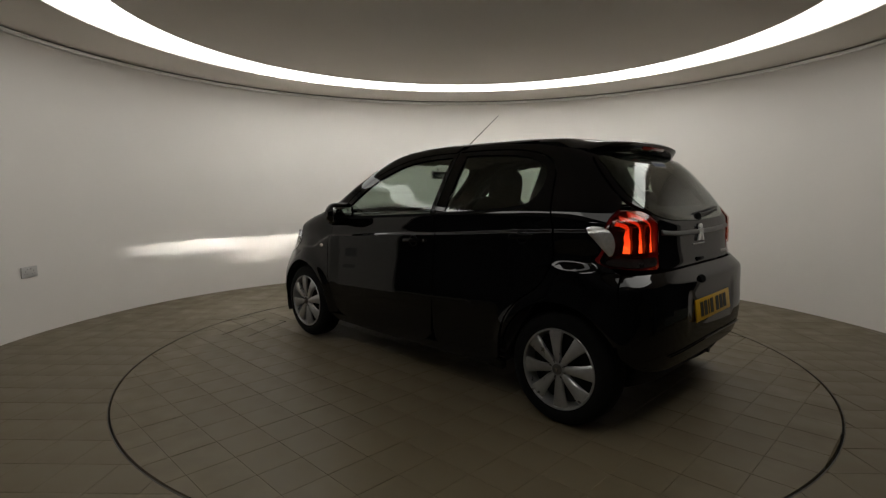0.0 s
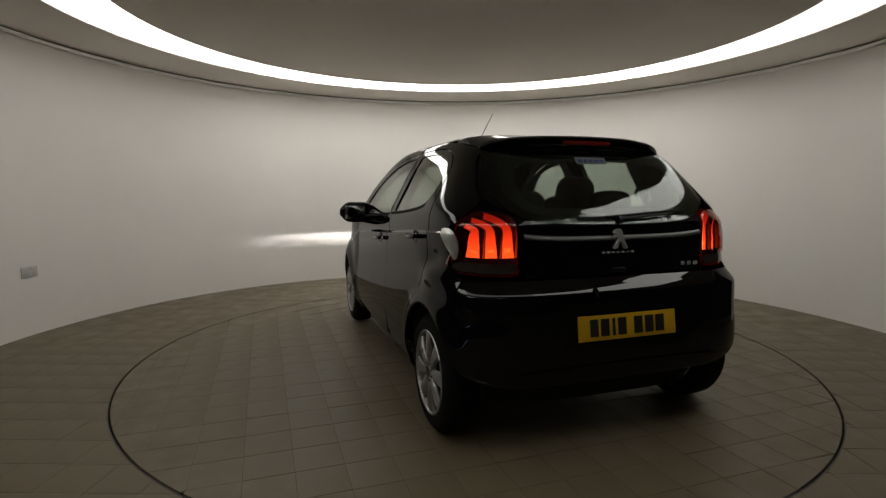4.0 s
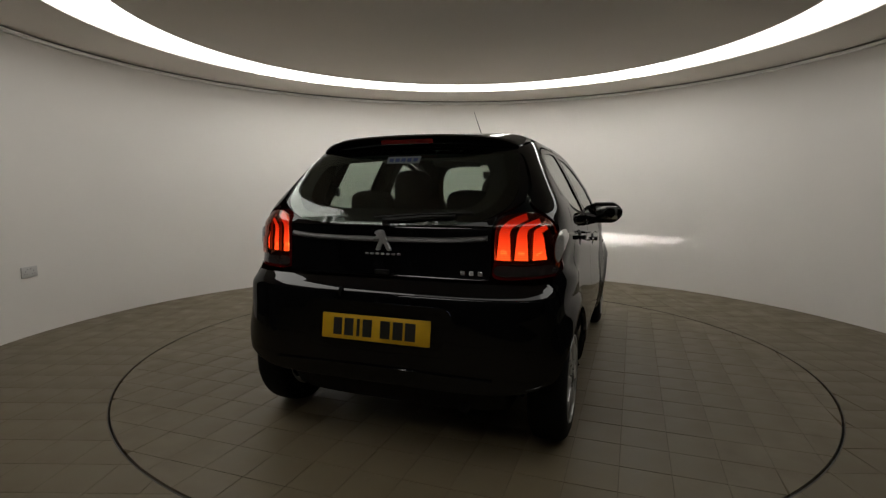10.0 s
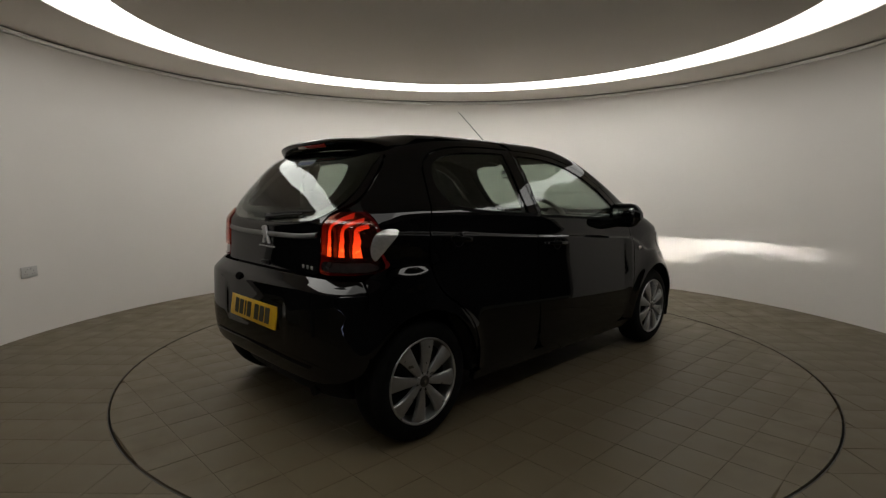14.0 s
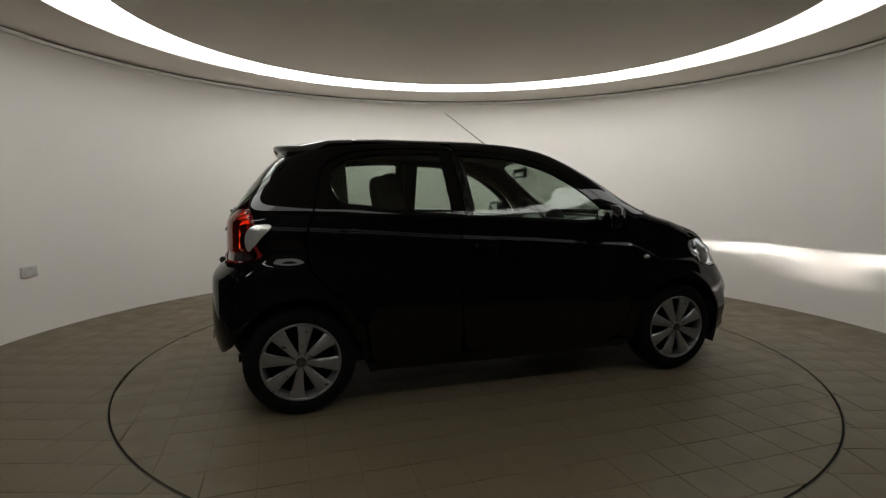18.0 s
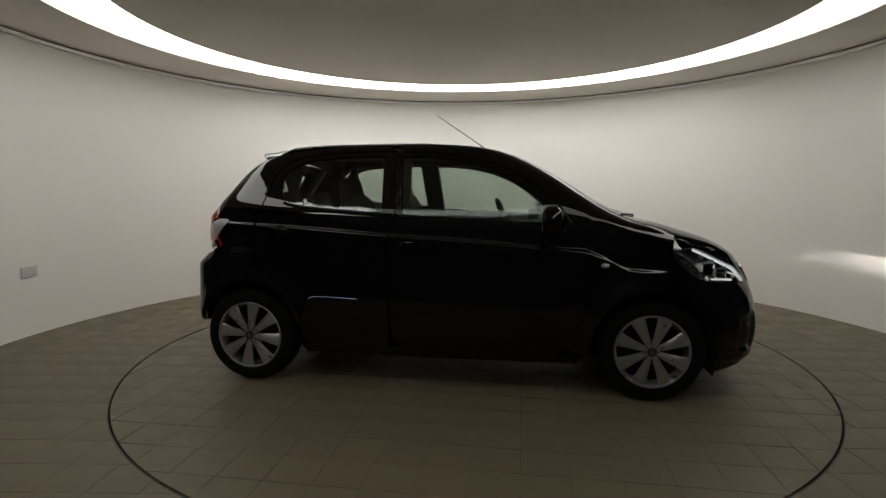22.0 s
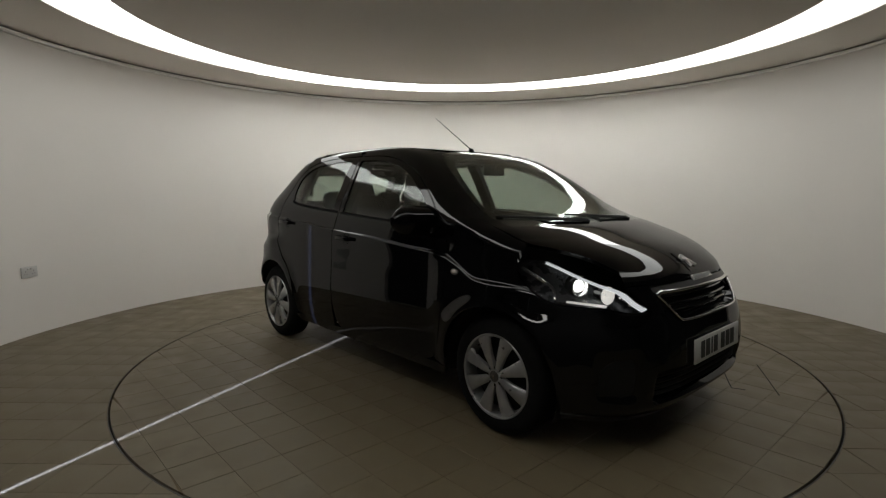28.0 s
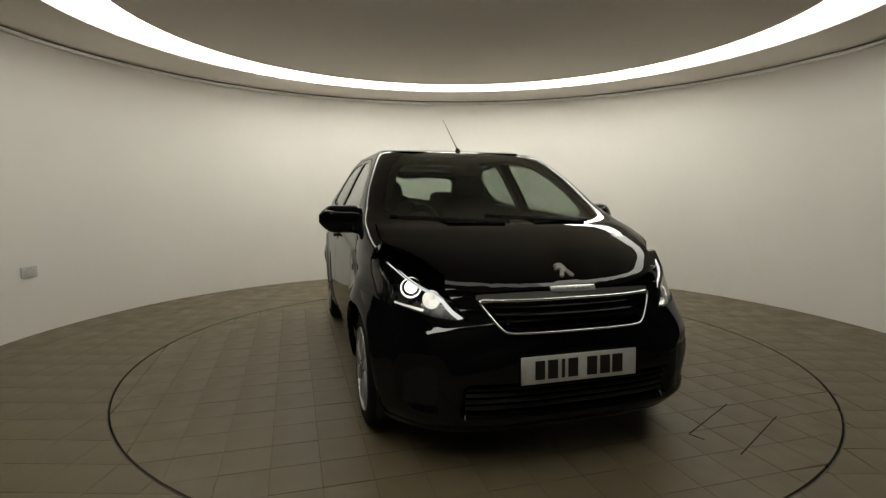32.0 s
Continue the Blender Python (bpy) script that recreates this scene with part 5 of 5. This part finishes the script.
loose(part("rear_axle", joined(tube([(.05, -.68, .27), (.16, -.5, .24), (.16, .5, .24), (.05, .68, .27)], .03, 10)), M_UNDER, car))

# ---- cabin ----
dash_pts = [(1.52, .78), (1.50, .90), (1.54, .965), (1.62, .985), (1.85, .985), (2.08, .975), (2.12, .90), (2.12, .60), (1.62, .55)]
V = [(x, y * w, z) for y, w in ((-.69, 1), (-.4, 1), (0, 1), (.4, 1), (.69, 1)) for x, z in dash_pts]
m = len(dash_pts)
loose(piece("dashboard", V, [(i * m + j, i * m + (j + 1) % m, (i + 1) * m + (j + 1) % m, (i + 1) * m + j) for i in range(4) for j in range(m)] + [tuple(range(m)), tuple(range(4 * m, 5 * m))[::-1]], M_TRIMIN, car, "dark plastic dashboard"))
loose(part("instrument_pod", lathe([(0, -.03), (.07, -.03), (.085, .0), (.08, .03), (0, .035)], 28), M_TRIMIN, car, "round instrument pod")).matrix_basis = Matrix.Translation(OFF + Vector((1.70, -.34, .965))) @ Matrix.Rotation(radians(90), 4, "Z")
wheel_m = Matrix.Translation(OFF + Vector((1.545, -.34, .935))) @ Matrix.Rotation(radians(-24), 4, "Y")
sw = part("steering_wheel", tube([(0, .182 * math.cos(a), .182 * math.sin(a)) for a in np.linspace(0, 2 * math.pi, 41)], .014, 8), M_TRIMIN, car, "dark leather steering wheel")
sw.matrix_basis = wheel_m
part("steering_hub", joined(box((.05, .13, .10), (.02, 0, -.01), .02), box((.014, .34, .03), (.01, 0, .01), .006), box((.014, .03, .17), (.01, 0, -.09), .006)), M_TRIMIN, sw)


def pad(size, bevel, at, tilt=0.0):
    return box(size, at, bevel, Matrix.Rotation(radians(tilt), 4, "Y"), 4)


def cushion(size, at, tilt=0.0, e=.6):
    """A stuffed, rounded block."""
    bm = bmesh.new()
    bmesh.ops.create_uvsphere(bm, u_segments=24, v_segments=14, radius=1)
    for v in bm.verts:
        q = [math.copysign(abs(k) ** e, k) for k in v.co]
        v.co = [k * d / 2 for k, d in zip(q, size)]
    bmesh.ops.transform(bm, matrix=Matrix.Translation(at) @ Matrix.Rotation(radians(tilt), 4, "Y"), verts=bm.verts)
    return bm


def build_seat(name, x, y, top, label):
    """A front seat: cushion, backrest, headrest on two posts."""
    s = loose(part(name, pad((.50, .48, .16), .05, (x + .42, y, .50), -6), M_SEAT, car, label))
    part("backrest", cushion((.17, .47, .68), (x + .10, y, .80), -16, .5), M_SEAT, s)
    part("headrest", cushion((.12, .255, .26), (x - .005, y, top - .125), -10, .62), M_SEAT, s, "cloth headrest")
    for d in (-.05, .05):
        part("post", tube([(x + .01, y + d, top - .26), (x, y + d, top - .12)], .006), M_STEEL, s)
    part("seat_base", box((.46, .40, .26), (x + .42, y, .32), .02), M_TRIMIN, s)
    return s


build_seat("driver_seat", .52, -.335, 1.245, "charcoal cloth driver's seat pushed back")
build_seat("passenger_seat", .715, .31, 1.288, "charcoal cloth passenger seat")
bench = loose(part("rear_seat", pad((.46, 1.14, .16), .05, (.32, 0, .52), -4), M_SEAT, car, "charcoal cloth rear bench"))
part("backrest", pad((.14, 1.14, .50), .05, (.06, 0, .79), -14), M_SEAT, bench)
for y in (-.27, .27):
    part("headrest", cushion((.09, .24, .17), (.065, y, 1.075), -8, .6), M_SEAT, bench, "low cloth headrest")
loose(part("parcel_shelf", box((.26, 1.10, .02), (-.13, 0, .985), .006), M_TRIMIN, car, "dark parcel shelf"))
loose(part("load_floor", box((2.2, 1.2, .04), (.95, 0, .24), .01), M_TRIMIN, car, "dark cabin floor"))
for s in (1, -1):
    for nm, poly in (("door_lining", [(1.93, .30), (.34, .30), (.08, .72), (.10, 1.03), (.30, 1.055), (.9, 1.012), (1.4, .985), (1.88, .955)]),):
        V, F = fill(dense(poly, .06), (), .07)
        v, f = shell((side3(V) - np.array([0, .05, 0])) * np.array([1, s, 1]), F, .02)
        loose(piece(nm, v, f, M_UNDER, car, "dark door lining"))
    V, F = fill(dense([(.86, 1.39), (.955, 1.39), (.985, 1.0), (.885, 1.0)], .05), (), .06)
    v, f = shell((side3(V) - np.array([0, .045, 0])) * np.array([1, s, 1]), F, .04)
    loose(piece("pillar_lining", v, f, M_TRIMIN, car, "dark pillar lining"))
    inner_q = np.concatenate([smooth_line([(.27, 1.372), (.20, 1.315), (.165, 1.25), (.162, 1.17), (.195, 1.112), (.26, 1.084), (.28, 1.0)], 4), dense([(.30, .98), (-.24, .98), (-.13, 1.15), (.0, 1.30), (.10, 1.37)], .06)])
    V, F = fill(inner_q, (), .05)
    v, f = shell((side3(V) - np.array([0, .05, 0])) * np.array([1, s, 1]), F, .03)
    loose(piece("quarter_lining", v, f, M_UNDER, car, "dark rear pillar lining"))
    part("belt_anchor", box((.03, .02, .05), (.255, s * .60, 1.15), .008), M_TRIMIN, bench)
    L = [(1.95, 1.0), (1.75, 1.16), (1.60, 1.255), (1.42, 1.335), (1.2, 1.385), (.5, 1.40)]
    loose(part("pillar_inner", tube([(x, s * (float(at_side(x, z)) - .045), z) for x, z in L], .022, 6), M_TRIMIN, car))
V, F = fill(shrunk(roof_outline, .03), (), .08)
v, f = shell(top3(V) - np.array([0, 0, .035]), F, .006)
loose(piece("headlining", v, f, M_CREAM, car, "grey roof lining"))
im = loose(part("interior_mirror", box((.022, .20, .062), (1.60, 0, 1.290), .012), M_TRIMIN, car, "black interior mirror"))
part("mirror_glass", box((.003, .182, .048), (1.5875, 0, 1.290), .001), M_MIRROR, im, "mirror glass")
part("stem", tube([(1.605, 0, 1.30), (1.64, 0, 1.345)], .009), M_TRIMIN, im)
for s in (1, -1):
    loose(part("sun_visor", box((.13, .36, .014), (1.50, s * .28, 1.372), .005, Matrix.Rotation(radians(14), 4, "Y")), M_CREAM, car, "grey sun visor folded up"))


# ---- wheels ----
def spoke(a):
    """One broad tapered blade of the wheel cover, slightly twisted."""
    bm = bmesh.new()
    P = []
    for r, w, h in ((.038, .0148, .000), (.062, .0200, .004), (.105, .0255, .007), (.150, .0335, .006), (.182, .0405, .002), (.1955, .0435, -.003)):
        P.append([(-w, h - .006, r), (-w * .86, h, r), (-w * .12, h + .0045, r), (w * .80, h - .002, r), (w, h - .009, r), (w * .9, h - .022, r), (-w * .9, h - .020, r)])
    vs = [[bm.verts.new(q) for q in row] for row in P]
    m = len(P[0])
    for u, v in zip(vs, vs[1:]):
        for i in range(m):
            bm.faces.new((u[i], u[(i + 1) % m], v[(i + 1) % m], v[i]))
    bm.faces.new(vs[0]), bm.faces.new(vs[-1][::-1])
    bmesh.ops.transform(bm, matrix=Matrix.Rotation(a, 4, "Y"), verts=bm.verts)
    return bm


def build_wheel(name, x, y, z, side, turn):
    w = new(name)
    hung(w, car)
    w.location = OFF + Vector((x, y, z))
    tyre = [(.197, -.002), (.201, .003), (.214, .007), (.240, .006), (.262, -.002), (.276, -.014), (.2840, -.030), (.2862, -.050), (.2868, -.085), (.2862, -.120), (.280, -.145), (.262, -.158), (.205, -.160), (.196, -.15)]
    part("tyre", lathe(tyre, 64), M_TYRE, w, "black road tyre")
    part("rim", lathe([(.198, .0), (.203, .004), (.200, .008), (.193, .006), (.187, -.006), (.180, -.05), (.177, -.14), (.196, -.15)], 64), M_ALU, w, "silver wheel rim")
    part("brake_disc", lathe([(0, -.075), (.105, -.075), (.118, -.075), (.118, -.09), (0, -.09)], 48), M_ALUDARK, w, "dull brake disc")
    part("wheel_dish", lathe([(0, -.045), (.06, -.05), (.14, -.062), (.178, -.060), (.178, -.066), (0, -.066)], 40), M_UNDER, w, "black steel wheel")
    for i in range(8):
        part("spoke", spoke(2 * math.pi * i / 8 + turn), M_ALU, w, "silver blade of the wheel cover")
    hub = part("hub", lathe([(0, .007), (.028, .006), (.037, .003), (.042, -.006), (.045, -.022), (0, -.022)], 40), M_ALU, w)
    cap = part("centre_cap", lathe([(0, .0115), (.020, .011), (.026, .009), (.0280, .004), (0, .004)], 32), M_ALUDARK, w, "dark centre cap")
    part("emblem", joined(box((.008, .003, .020), (0, .0125, 0), .001), box((.016, .003, .006), (.002, .0125, .005), .001)), M_CHROME, w, "small silver emblem")
    for i in range(8):
        a = 2 * math.pi * (i + .5) / 8 + turn
        b = part("hub_slot", box((.003, .006, .016), (0, .003, .040), .001), M_UNDER, w)
        b.rotation_euler = (0, a, 0)
    a = .9 + turn
    part("tyre_valve", tube([(.172 * math.sin(a), -.02, .172 * math.cos(a)), (.160 * math.sin(a), .004, .160 * math.cos(a))], .005), M_RUBBER, w)
    if side < 0:
        w.rotation_euler = (0, 0, math.pi)
    return w


for x, nm in ((0, "rear_wheel"), (2.34, "front_wheel")):
    for s in (1, -1):
        build_wheel(nm, x, s * .790, .287, s, {(0, 1): .1, (0, -1): -.14, (2.34, 1): .2, (2.34, -1): -.35}[(x, s)])


# ---- what turns and slides ----
def motions():
    rows = [(float(t), pose(0, 0, 0, 0, 0, 137.7618 - 6.5364 * t)) for t in range(0, 33)]
    walk(car, rows)
    walk(turntable, rows)
    walk(moving_leaf, [(t, pose(g, 0, 0)) for t, g in ((0.0, 0.0), (26.6, 0.0), (27.5, .058), (27.7, .045), (28.0, .0368), (28.1, .040), (28.3, .074), (28.5, .072), (28.7, .048), (28.9, .039), (29.0, 0.0), (32.0, 0.0))])


# ---- floor tiles ----
lay(turntable, .2045, .0022, 0.0, .107, -.0110, TABLE_R - .006, True, TABLE_R + .1, lambda x, y: math.hypot(x, y))
lay(floor, .2120, .0019, radians(1.2), .09, .049, TABLE_R + .010, False, 3.62, lambda x, y: math.hypot(x, y + 3.8))

motions()
